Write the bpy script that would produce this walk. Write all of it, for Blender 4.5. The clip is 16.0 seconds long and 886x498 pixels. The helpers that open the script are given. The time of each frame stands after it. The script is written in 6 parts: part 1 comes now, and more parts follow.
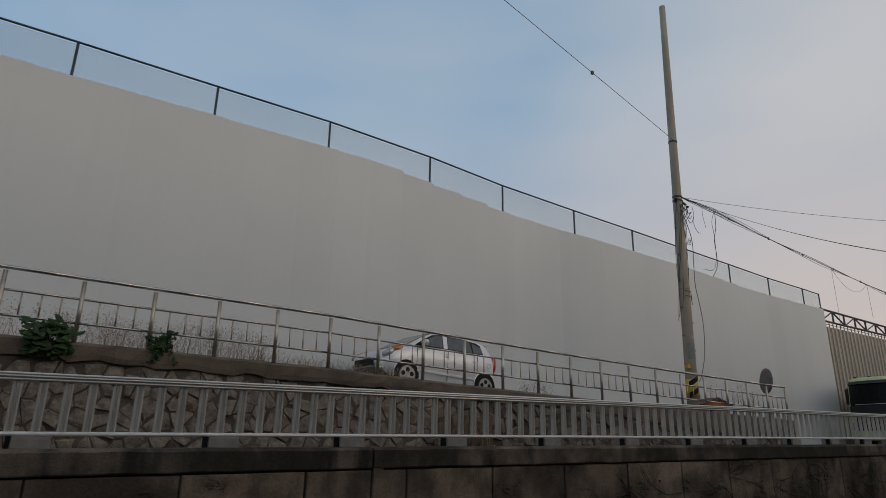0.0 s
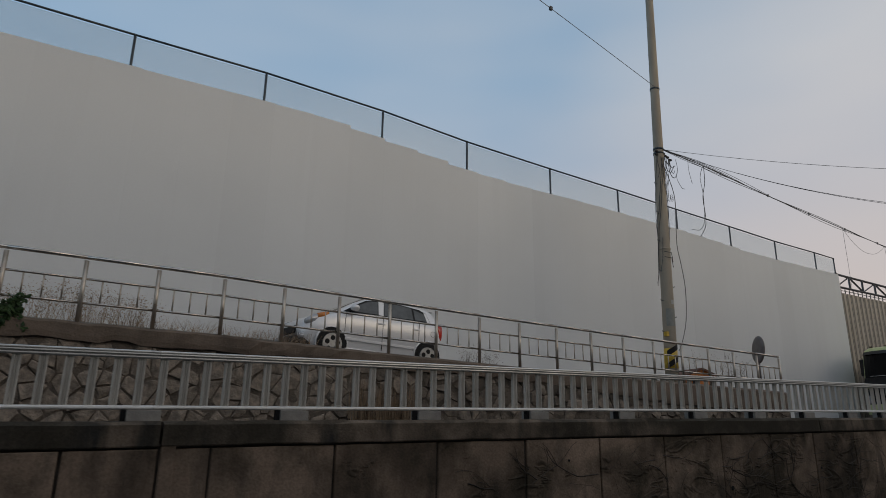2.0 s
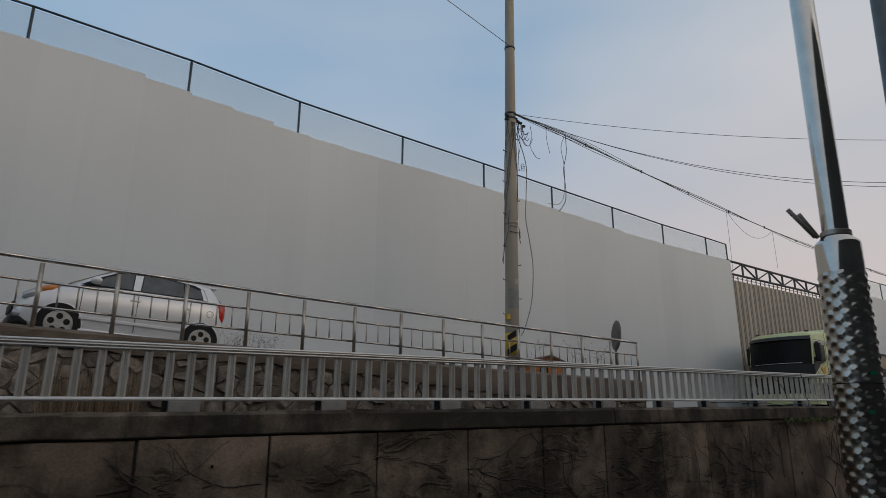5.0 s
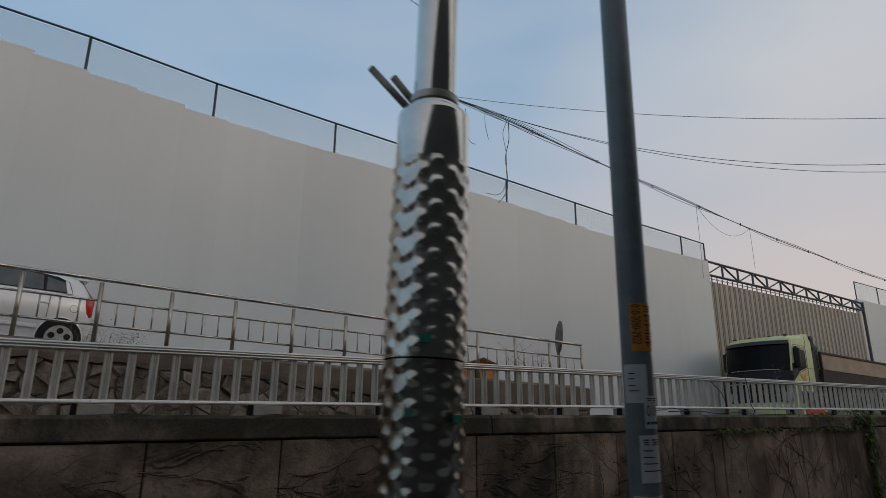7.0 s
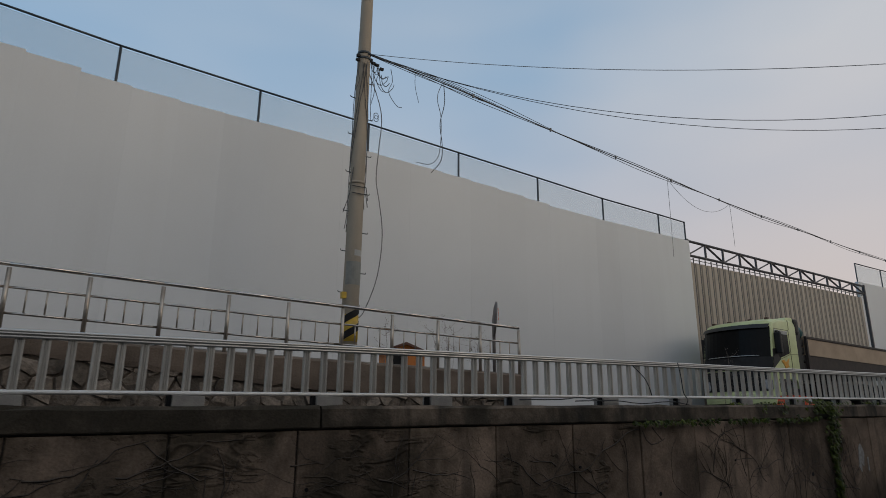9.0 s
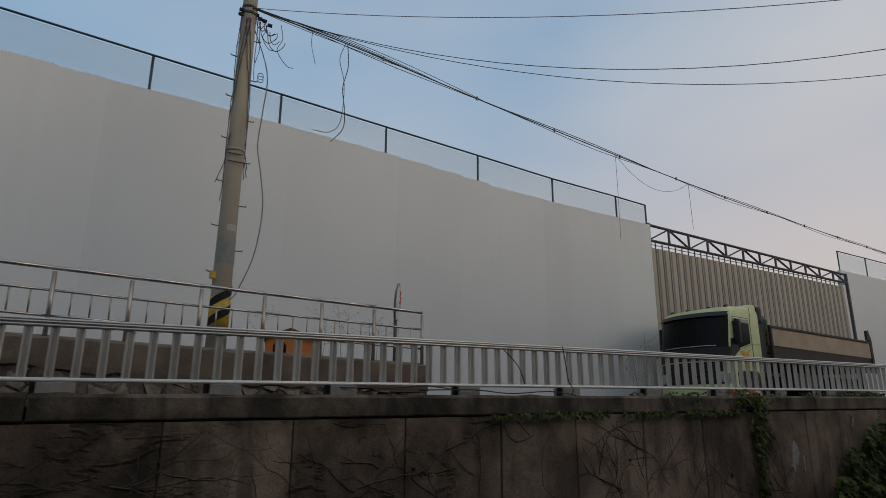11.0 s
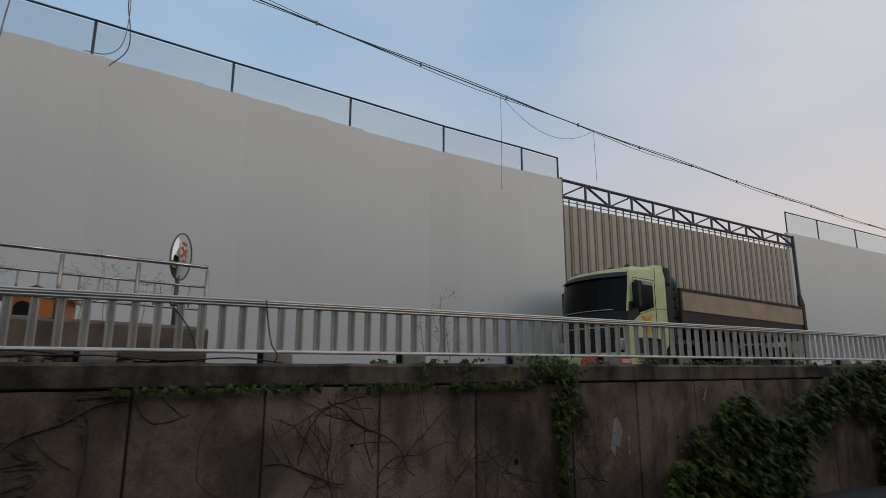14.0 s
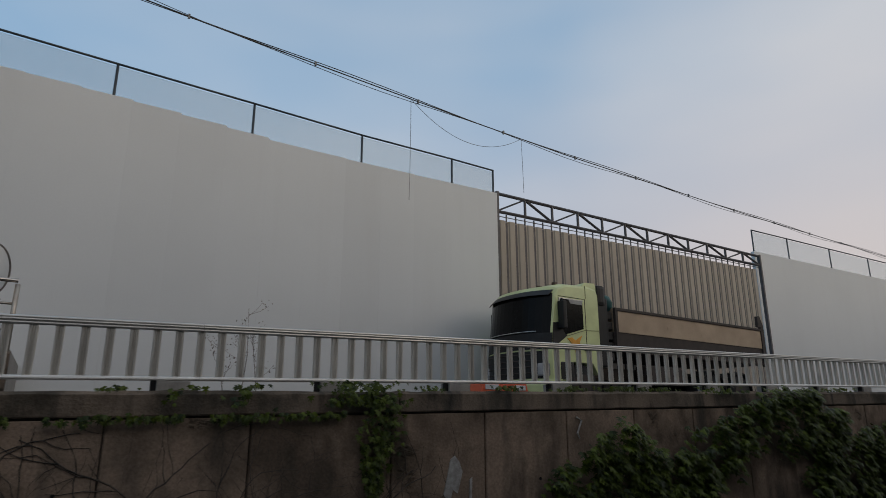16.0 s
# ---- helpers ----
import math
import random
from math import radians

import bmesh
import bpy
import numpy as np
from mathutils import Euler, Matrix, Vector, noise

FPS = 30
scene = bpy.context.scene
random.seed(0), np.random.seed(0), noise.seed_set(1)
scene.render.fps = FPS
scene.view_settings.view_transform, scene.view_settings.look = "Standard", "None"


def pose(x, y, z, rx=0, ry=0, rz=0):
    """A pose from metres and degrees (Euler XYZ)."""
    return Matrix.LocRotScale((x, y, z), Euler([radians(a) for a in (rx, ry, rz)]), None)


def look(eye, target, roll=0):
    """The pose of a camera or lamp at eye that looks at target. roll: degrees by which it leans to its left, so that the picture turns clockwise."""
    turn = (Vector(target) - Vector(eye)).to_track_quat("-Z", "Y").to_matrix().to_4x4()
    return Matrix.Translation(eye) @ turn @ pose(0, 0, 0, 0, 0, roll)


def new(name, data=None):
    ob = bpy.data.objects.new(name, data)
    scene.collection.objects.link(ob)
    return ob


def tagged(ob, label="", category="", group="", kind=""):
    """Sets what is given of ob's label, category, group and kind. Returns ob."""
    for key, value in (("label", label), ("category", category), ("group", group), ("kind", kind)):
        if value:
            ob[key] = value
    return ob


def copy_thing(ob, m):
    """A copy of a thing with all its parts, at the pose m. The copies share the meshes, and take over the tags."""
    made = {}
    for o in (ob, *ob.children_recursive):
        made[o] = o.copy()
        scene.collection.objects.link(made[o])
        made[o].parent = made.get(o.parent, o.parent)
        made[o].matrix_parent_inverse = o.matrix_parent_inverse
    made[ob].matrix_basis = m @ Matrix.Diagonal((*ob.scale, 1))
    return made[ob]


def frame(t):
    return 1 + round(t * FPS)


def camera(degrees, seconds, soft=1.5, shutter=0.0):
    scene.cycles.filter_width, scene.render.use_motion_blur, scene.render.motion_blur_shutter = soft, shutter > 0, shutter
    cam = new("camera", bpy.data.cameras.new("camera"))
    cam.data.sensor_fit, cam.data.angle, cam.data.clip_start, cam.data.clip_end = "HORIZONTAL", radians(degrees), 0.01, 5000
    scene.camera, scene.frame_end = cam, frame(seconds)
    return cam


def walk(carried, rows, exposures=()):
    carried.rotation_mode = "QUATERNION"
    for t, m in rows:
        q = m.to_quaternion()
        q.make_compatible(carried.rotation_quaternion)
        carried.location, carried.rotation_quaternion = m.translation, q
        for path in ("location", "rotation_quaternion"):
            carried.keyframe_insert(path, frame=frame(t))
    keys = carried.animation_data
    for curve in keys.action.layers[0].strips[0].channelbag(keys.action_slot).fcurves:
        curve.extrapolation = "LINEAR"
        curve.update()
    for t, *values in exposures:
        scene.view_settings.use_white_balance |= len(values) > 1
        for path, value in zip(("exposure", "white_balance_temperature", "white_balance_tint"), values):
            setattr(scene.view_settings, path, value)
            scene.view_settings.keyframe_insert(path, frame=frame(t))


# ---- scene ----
cam = camera(69.9, 16.0, soft=0.8, shutter=0.3)
METRES, EYE, TILT, LEAN, TURN = 20.8, 1.5, 0.0, 0.0, -33.4
ROWS = [
    (0.0, 0.0, 0.0, 0.0, -0.26, 17.56, -0.83),
    (0.5, 0.0279, 0.0162, 0.0002, 0.75, 16.95, -0.78),
    (1.0, 0.0523, 0.0352, -0.0003, 1.76, 16.48, -0.76),
    (1.5, 0.0769, 0.056, 0.0004, 2.7, 15.88, -0.77),
    (2.0, 0.1005, 0.0743, 0.0006, 2.67, 15.53, -0.72),
    (2.5, 0.124, 0.0944, 0.0007, 1.75, 15.16, -0.67),
    (3.0, 0.1503, 0.1111, 0.0013, 0.36, 14.65, -0.5),
    (3.5, 0.1762, 0.1302, 0.0008, -0.73, 14.34, -0.34),
    (4.0, 0.2039, 0.147, 0.0008, -1.4, 14.54, -0.16),
    (6.5, 0.3316, 0.225, 0.0004, -0.82, 16.02, -0.36),
    (7.0, 0.3559, 0.2437, 0.0008, -0.41, 16.02, -0.39),
    (7.5, 0.38, 0.26, 0.0022, 0.07, 15.82, -0.46),
    (8.0, 0.4042, 0.2809, 0.0022, 0.61, 15.86, -0.34),
    (8.5, 0.4301, 0.296, 0.0038, 0.93, 15.24, -0.4),
    (11.0, 0.5576, 0.3871, 0.0012, 1.77, 14.98, -0.22),
    (11.5, 0.586, 0.4038, 0.0012, 1.76, 14.78, -0.11),
    (12.0, 0.612, 0.4194, 0.0007, 1.58, 14.71, -0.16),
    (12.5, 0.6388, 0.4371, 0.0006, 1.54, 13.99, -0.14),
    (13.0, 0.6652, 0.4549, 0.0009, 1.47, 13.55, -0.12),
    (13.5, 0.6912, 0.4741, 0.0015, 1.71, 13.16, -0.02),
    (14.0, 0.7188, 0.4901, 0.0028, 1.62, 12.56, -0.03),
    (14.5, 0.7454, 0.5087, 0.0019, 1.59, 13.11, 0.01),
    (15.0, 0.7727, 0.5236, 0.0033, 1.57, 13.64, 0.1),
    (15.5, 0.7991, 0.5426, 0.0031, 1.68, 14.41, 0.07),
    (16.0, 0.8255, 0.5596, 0.0047, 1.93, 15.03, 0.12),
]
walk(cam, [(t, pose(0, 0, EYE, TILT, LEAN, TURN) @ pose(METRES * x, METRES * y, METRES * z, 90 + pitch, roll, yaw)) for t, x, y, z, yaw, pitch, roll in ROWS],
     exposures=[(0.0, -0.13, 6480, 10), (4.0, -0.05, 6390, 10), (8.5, -0.03, 6380, 10), (11.0, -0.08, 6370, 10), (12.5, -0.02, 6360, 10), (13.5, 0.06, 6360, 10), (14.5, 0.12, 6350, 10),
                (15.0, 0.11, 6350, 10), (16.0, 0.02, 6340, 10)])

# ---- world, sun, exposure ----
SUN_AZ, SUN_EL = -60.0, 17.0        # low behind the camera, through cloud
GLOW = Vector((math.cos(radians(14)), math.sin(radians(14)), 0.05))   # the brighter end of the sky
world = bpy.data.worlds.new("world")
scene.world = world
world.use_nodes = True
wn, wl = world.node_tree.nodes, world.node_tree.links
wn.clear()


def wnode(kind, **kw):
    n = wn.new(kind)
    for k, v in kw.items():
        n.inputs[k].default_value = v
    return n


w_out = wnode("ShaderNodeOutputWorld")
w_geo = wnode("ShaderNodeTexCoord")
w_sep = wnode("ShaderNodeSeparateXYZ")
wl.new(w_geo.outputs["Generated"], w_sep.inputs[0])
w_sky = wn.new("ShaderNodeTexSky")
w_sky.sky_type = "NISHITA"
w_sky.sun_disc = False
w_sky.sun_elevation, w_sky.sun_rotation = radians(SUN_EL), radians(90 - SUN_AZ)
w_sky.air_density, w_sky.dust_density = 1.2, 2.0
w_bg1 = wnode("ShaderNodeBackground", Strength=0.03)
wl.new(w_sky.outputs[0], w_bg1.inputs[0])
# overcast: soft cloud noise, stretched towards the horizon
w_map = wnode("ShaderNodeMapping", Scale=(1.0, 1.0, 2.6), Location=(0.35, 0.2, 0.1))
wl.new(w_geo.outputs["Generated"], w_map.inputs[0])
w_noise = wnode("ShaderNodeTexNoise", Scale=1.5, Detail=3.0, Roughness=0.42)
wl.new(w_map.outputs[0], w_noise.inputs[0])
# whiter towards the sun's side
w_dot = wn.new("ShaderNodeVectorMath")
w_dot.operation = "DOT_PRODUCT"
w_dot.inputs[1].default_value = GLOW
wl.new(w_geo.outputs["Generated"], w_dot.inputs[0])
w_add = wn.new("ShaderNodeMath")
w_add.operation = "MULTIPLY_ADD"
w_add.inputs[1].default_value = 0.45
wl.new(w_dot.outputs["Value"], w_add.inputs[0])
wl.new(w_noise.outputs[0], w_add.inputs[2])
w_cl = wn.new("ShaderNodeValToRGB")
w_cl.color_ramp.elements[0].position, w_cl.color_ramp.elements[0].color = 0.56, (0.262, 0.395, 0.542, 1)
w_cl.color_ramp.elements[1].position, w_cl.color_ramp.elements[1].color = 1.0, (0.590, 0.590, 0.600, 1)
wl.new(w_add.outputs[0], w_cl.inputs[0])
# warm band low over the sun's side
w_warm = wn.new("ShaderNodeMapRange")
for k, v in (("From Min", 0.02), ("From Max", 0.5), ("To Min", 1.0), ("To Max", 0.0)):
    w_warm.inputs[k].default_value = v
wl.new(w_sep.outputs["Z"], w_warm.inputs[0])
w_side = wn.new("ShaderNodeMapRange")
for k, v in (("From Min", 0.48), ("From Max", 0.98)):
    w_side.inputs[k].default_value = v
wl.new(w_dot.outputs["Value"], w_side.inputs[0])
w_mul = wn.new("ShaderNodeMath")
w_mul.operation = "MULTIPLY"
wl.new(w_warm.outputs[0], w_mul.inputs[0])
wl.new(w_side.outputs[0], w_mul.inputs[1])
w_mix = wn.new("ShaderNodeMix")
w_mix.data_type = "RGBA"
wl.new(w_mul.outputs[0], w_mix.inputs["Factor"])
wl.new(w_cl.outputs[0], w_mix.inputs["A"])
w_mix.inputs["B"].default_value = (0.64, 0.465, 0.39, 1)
# the sunset side behind the camera glows warm through the cloud
w_dot2 = wn.new("ShaderNodeVectorMath")
w_dot2.operation = "DOT_PRODUCT"
w_dot2.inputs[1].default_value = (math.cos(radians(SUN_AZ - 20)), math.sin(radians(SUN_AZ - 20)), 0.15)
wl.new(w_geo.outputs["Generated"], w_dot2.inputs[0])
w_back = wn.new("ShaderNodeMapRange")
w_back.interpolation_type = "SMOOTHSTEP"
for k, v in (("From Min", -0.55), ("From Max", 0.75), ("To Max", 0.88)):
    w_back.inputs[k].default_value = v
wl.new(w_dot2.outputs["Value"], w_back.inputs[0])
w_mix2 = wn.new("ShaderNodeMix")
w_mix2.data_type = "RGBA"
wl.new(w_back.outputs[0], w_mix2.inputs["Factor"])
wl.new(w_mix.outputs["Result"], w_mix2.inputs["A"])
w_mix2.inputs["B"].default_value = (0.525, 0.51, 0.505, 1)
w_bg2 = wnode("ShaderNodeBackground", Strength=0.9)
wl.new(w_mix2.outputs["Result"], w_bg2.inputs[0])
w_sum = wn.new("ShaderNodeAddShader")
wl.new(w_bg1.outputs[0], w_sum.inputs[0])
wl.new(w_bg2.outputs[0], w_sum.inputs[1])
wl.new(w_sum.outputs[0], w_out.inputs[0])

sun = new("sun", bpy.data.lights.new("sun", "SUN"))
sun.data.energy, sun.data.angle, sun.data.color = 0.24, radians(40), (1.0, 0.80, 0.60)
sd = Vector((math.cos(radians(SUN_AZ)), math.sin(radians(SUN_AZ)), math.tan(radians(SUN_EL))))
sun.matrix_world = look(sd * 60, (0, 0, 0))

# ---- materials ----


def mat(name, base, rough=0.6, metal=0.0, dark=None, scale=6.0, mixs=(0.35, 0.7), fine=0.25, bump=0.15, bscale=60.0,
        streak=None, random_tint=0.0, stretch=(1, 1, 1), coat=0.0, spec=0.5, moss=None, relief=None):
    """Two scales of variation: broad patches towards `dark`, fine grain in value and relief; optional vertical streaks."""
    m = bpy.data.materials.new(name)
    m.use_nodes = True
    nt = m.node_tree
    N, L = nt.nodes, nt.links
    b = N["Principled BSDF"]
    b.inputs["Roughness"].default_value, b.inputs["Metallic"].default_value = rough, metal
    b.inputs["Specular IOR Level"].default_value = spec
    if coat:
        b.inputs["Coat Weight"].default_value, b.inputs["Coat Roughness"].default_value = coat, 0.08
    tc = N.new("ShaderNodeTexCoord")
    mp = N.new("ShaderNodeMapping")
    mp.inputs["Scale"].default_value = stretch
    geo = N.new("ShaderNodeNewGeometry")
    L.new(geo.outputs["Position"], mp.inputs[0])
    n1 = N.new("ShaderNodeTexNoise")
    n1.inputs["Scale"].default_value, n1.inputs["Detail"].default_value = scale, 6
    L.new(mp.outputs[0], n1.inputs["Vector"])
    r1 = N.new("ShaderNodeMapRange")
    r1.inputs["From Min"].default_value, r1.inputs["From Max"].default_value = mixs
    L.new(n1.outputs[0], r1.inputs[0])
    mx = N.new("ShaderNodeMix")
    mx.data_type = "RGBA"
    mx.inputs["A"].default_value = (*base, 1)
    mx.inputs["B"].default_value = (*(dark or [c * 0.7 for c in base]), 1)
    L.new(r1.outputs[0], mx.inputs["Factor"])
    col = mx.outputs["Result"]
    n2 = N.new("ShaderNodeTexNoise")
    n2.inputs["Scale"].default_value, n2.inputs["Detail"].default_value = bscale, 4
    L.new(geo.outputs["Position"], n2.inputs["Vector"])
    if streak:
        sm = N.new("ShaderNodeMapping")
        sm.inputs["Scale"].default_value = (streak[0], streak[0], streak[1])
        L.new(geo.outputs["Position"], sm.inputs[0])
        n3 = N.new("ShaderNodeTexNoise")
        n3.inputs["Scale"].default_value, n3.inputs["Detail"].default_value = 1.0, 5
        L.new(sm.outputs[0], n3.inputs["Vector"])
        r3 = N.new("ShaderNodeMapRange")
        r3.inputs["From Min"].default_value, r3.inputs["From Max"].default_value = streak[2], streak[3]
        L.new(n3.outputs[0], r3.inputs[0])
        m3 = N.new("ShaderNodeMix")
        m3.data_type = "RGBA"
        L.new(r3.outputs[0], m3.inputs["Factor"])
        L.new(col, m3.inputs["A"])
        m3.inputs["B"].default_value = (*streak[4], 1)
        col = m3.outputs["Result"]
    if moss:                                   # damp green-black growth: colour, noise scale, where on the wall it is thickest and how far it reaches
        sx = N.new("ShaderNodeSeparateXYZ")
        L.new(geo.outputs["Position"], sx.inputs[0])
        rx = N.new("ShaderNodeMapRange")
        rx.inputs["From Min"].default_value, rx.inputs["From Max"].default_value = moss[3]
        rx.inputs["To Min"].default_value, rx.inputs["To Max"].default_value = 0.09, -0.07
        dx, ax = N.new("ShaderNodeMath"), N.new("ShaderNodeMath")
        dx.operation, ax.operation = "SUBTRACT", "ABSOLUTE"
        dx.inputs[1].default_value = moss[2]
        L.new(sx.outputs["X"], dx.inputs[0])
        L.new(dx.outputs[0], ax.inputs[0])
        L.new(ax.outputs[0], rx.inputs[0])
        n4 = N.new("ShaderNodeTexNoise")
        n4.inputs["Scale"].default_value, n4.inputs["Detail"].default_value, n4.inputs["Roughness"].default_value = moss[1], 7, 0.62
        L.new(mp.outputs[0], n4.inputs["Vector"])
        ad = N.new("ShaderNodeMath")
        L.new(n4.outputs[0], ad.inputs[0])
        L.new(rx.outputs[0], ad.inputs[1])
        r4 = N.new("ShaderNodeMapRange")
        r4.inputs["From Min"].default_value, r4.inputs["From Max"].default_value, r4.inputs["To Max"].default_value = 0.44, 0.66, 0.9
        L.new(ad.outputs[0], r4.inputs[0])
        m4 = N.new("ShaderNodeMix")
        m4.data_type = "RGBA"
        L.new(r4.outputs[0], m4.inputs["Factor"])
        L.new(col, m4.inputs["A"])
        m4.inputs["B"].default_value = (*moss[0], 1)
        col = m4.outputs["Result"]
    val = N.new("ShaderNodeMapRange")
    val.inputs["To Min"].default_value, val.inputs["To Max"].default_value = 1 - fine, 1 + fine
    L.new(n2.outputs[0], val.inputs[0])
    vv = val.outputs[0]
    if random_tint:
        oi = N.new("ShaderNodeObjectInfo")
        rr = N.new("ShaderNodeMapRange")
        rr.inputs["To Min"].default_value, rr.inputs["To Max"].default_value = 1 - random_tint, 1 + random_tint
        L.new(oi.outputs["Random"], rr.inputs[0])
        mm = N.new("ShaderNodeMath")
        mm.operation = "MULTIPLY"
        L.new(vv, mm.inputs[0])
        L.new(rr.outputs[0], mm.inputs[1])
        vv = mm.outputs[0]
    sc = N.new("ShaderNodeVectorMath")
    sc.operation = "SCALE"
    L.new(col, sc.inputs[0])
    L.new(vv, sc.inputs["Scale"])
    L.new(sc.outputs[0], b.inputs["Base Color"])
    if relief:                                 # flattened dead roots: thin wandering ridges, darker than the ground
        m5 = N.new("ShaderNodeMapping")
        m5.inputs["Scale"].default_value = relief[0]
        L.new(geo.outputs["Position"], m5.inputs[0])
        n5 = N.new("ShaderNodeTexNoise")
        n5.inputs["Scale"].default_value, n5.inputs["Detail"].default_value, n5.inputs["Roughness"].default_value, n5.inputs["Distortion"].default_value = 1.0, 3, 0.55, 0.6
        L.new(m5.outputs[0], n5.inputs["Vector"])
        s5 = N.new("ShaderNodeMath")
        s5.operation = "SUBTRACT"
        s5.inputs[1].default_value = 0.5
        L.new(n5.outputs[0], s5.inputs[0])
        a5 = N.new("ShaderNodeMath")
        a5.operation = "ABSOLUTE"
        L.new(s5.outputs[0], a5.inputs[0])
        r5 = N.new("ShaderNodeMapRange")
        r5.interpolation_type = "SMOOTHSTEP"
        r5.inputs["From Min"].default_value, r5.inputs["From Max"].default_value, r5.inputs["To Min"].default_value, r5.inputs["To Max"].default_value = 0.0, relief[1], 1.0, 0.0
        L.new(a5.outputs[0], r5.inputs[0])
        k5 = N.new("ShaderNodeMapRange")
        k5.inputs["From Min"].default_value, k5.inputs["From Max"].default_value = 0.44, 0.60
        L.new(r4.outputs[0] if moss else n1.outputs[0], k5.inputs[0])
        p5 = N.new("ShaderNodeMath")
        p5.operation = "MULTIPLY"
        L.new(r5.outputs[0], p5.inputs[0])
        L.new(k5.outputs[0], p5.inputs[1])
        q5 = N.new("ShaderNodeMath")
        q5.operation = "MULTIPLY"
        q5.inputs[1].default_value = 0.42
        L.new(p5.outputs[0], q5.inputs[0])
        c5 = N.new("ShaderNodeMix")
        c5.data_type = "RGBA"
        L.new(q5.outputs[0], c5.inputs["Factor"])
        L.new(sc.outputs[0], c5.inputs["A"])
        c5.inputs["B"].default_value = (*relief[2], 1)
        L.new(c5.outputs["Result"], b.inputs["Base Color"])
    if bump:
        bp = N.new("ShaderNodeBump")
        bp.inputs["Strength"].default_value, bp.inputs["Distance"].default_value = bump, 0.02
        L.new(n2.outputs[0], bp.inputs["Height"])
        L.new(bp.outputs[0], b.inputs["Normal"])
        if relief:
            b5 = N.new("ShaderNodeBump")
            b5.inputs["Strength"].default_value, b5.inputs["Distance"].default_value = 0.55, 0.03
            L.new(p5.outputs[0], b5.inputs["Height"])
            L.new(b5.outputs[0], bp.inputs["Normal"])
    return m


def leafmat(name, a, c, rough=0.55):
    """Foliage that varies from leaf to leaf."""
    m = bpy.data.materials.new(name)
    m.use_nodes = True
    N, L = m.node_tree.nodes, m.node_tree.links
    b = N["Principled BSDF"]
    b.inputs["Roughness"].default_value, b.inputs["Specular IOR Level"].default_value = rough, 0.2
    g = N.new("ShaderNodeNewGeometry")
    mx = N.new("ShaderNodeMix")
    mx.data_type = "RGBA"
    mx.inputs["A"].default_value, mx.inputs["B"].default_value = (*a, 1), (*c, 1)
    L.new(g.outputs["Random Per Island"], mx.inputs["Factor"])
    L.new(mx.outputs["Result"], b.inputs["Base Color"])
    return m


M_WHITE = mat("white_hoarding_paint", (0.578, 0.601, 0.618), 0.55, dark=(0.550, 0.573, 0.590), scale=0.35, mixs=(0.4, 0.7), fine=0.03, bump=0.04, bscale=25,
              streak=(2.2, 0.12, 0.56, 1.0, (0.540, 0.558, 0.570)), random_tint=0.02)
M_RETAIN = mat("weathered_concrete", (0.312, 0.226, 0.165), 0.92, spec=0.15, dark=(0.135, 0.101, 0.075), scale=1.3, mixs=(0.40, 0.64), fine=0.42, bump=0.3, bscale=38,
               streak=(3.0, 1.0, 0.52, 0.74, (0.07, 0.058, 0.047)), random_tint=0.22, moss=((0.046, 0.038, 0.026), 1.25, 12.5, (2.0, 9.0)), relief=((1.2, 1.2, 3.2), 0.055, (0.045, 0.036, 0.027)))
M_COPING = mat("mossy_coping_concrete", (0.20, 0.152, 0.112), 0.95, spec=0.2, dark=(0.06, 0.054, 0.045), scale=1.6, fine=0.4, bump=0.35, bscale=45,
               streak=(4.0, 0.8, 0.50, 0.68, (0.036, 0.034, 0.03)), moss=((0.046, 0.038, 0.027), 1.6, 12.0, (3.0, 14.0)))
M_UPCOP = mat("ramp_coping_concrete", (0.172, 0.131, 0.099), 0.95, dark=(0.088, 0.067, 0.051), scale=2.0, fine=0.3, bump=0.5, bscale=35)
M_STONE = mat("rubble_stone", (0.225, 0.185, 0.147), 0.9, spec=0.25, dark=(0.09, 0.078, 0.065), scale=8, fine=0.45, bump=0.9, bscale=24, random_tint=0.38)
M_BEDDING = mat("rubble_bedding_mortar", (0.125, 0.102, 0.08), 0.95, dark=(0.06, 0.05, 0.041), scale=5, fine=0.35, bump=0.8, bscale=24)
M_MORTAR = mat("dark_mortar", (0.075, 0.062, 0.05), 0.95, fine=0.3, bump=0.5)
M_ALU = mat("brushed_aluminium", (0.62, 0.60, 0.56), 0.33, 0.55, dark=(0.52, 0.50, 0.465), scale=3, fine=0.08, bump=0.03, random_tint=0.06)
# lighter copy of the aluminium: sky light on the bottom rail put into its colour
M_ALU_LIT = mat("sky_lit_aluminium", (0.84, 0.82, 0.78), 0.34, 0.35, dark=(0.74, 0.72, 0.68), scale=3, fine=0.08, bump=0.03, random_tint=0.04)
M_FOOT = mat("grey_painted_foot", (0.36, 0.335, 0.30), 0.7, 0.0, dark=(0.27, 0.25, 0.23), scale=8, fine=0.12)
M_STEEL = mat("stainless_steel_tube", (0.58, 0.545, 0.50), 0.22, 1.0, dark=(0.46, 0.40, 0.345), scale=5, fine=0.1, bump=0.02)
M_POSTS = mat("dull_stainless_post", (0.47, 0.43, 0.375), 0.36, 0.75, dark=(0.33, 0.275, 0.22), scale=5, fine=0.1, bump=0.02, random_tint=0.1)
M_CHROME = mat("polished_stainless", (0.64, 0.60, 0.54), 0.11, 1.0, dark=(0.54, 0.515, 0.47), scale=9, fine=0.05, bump=0.0)
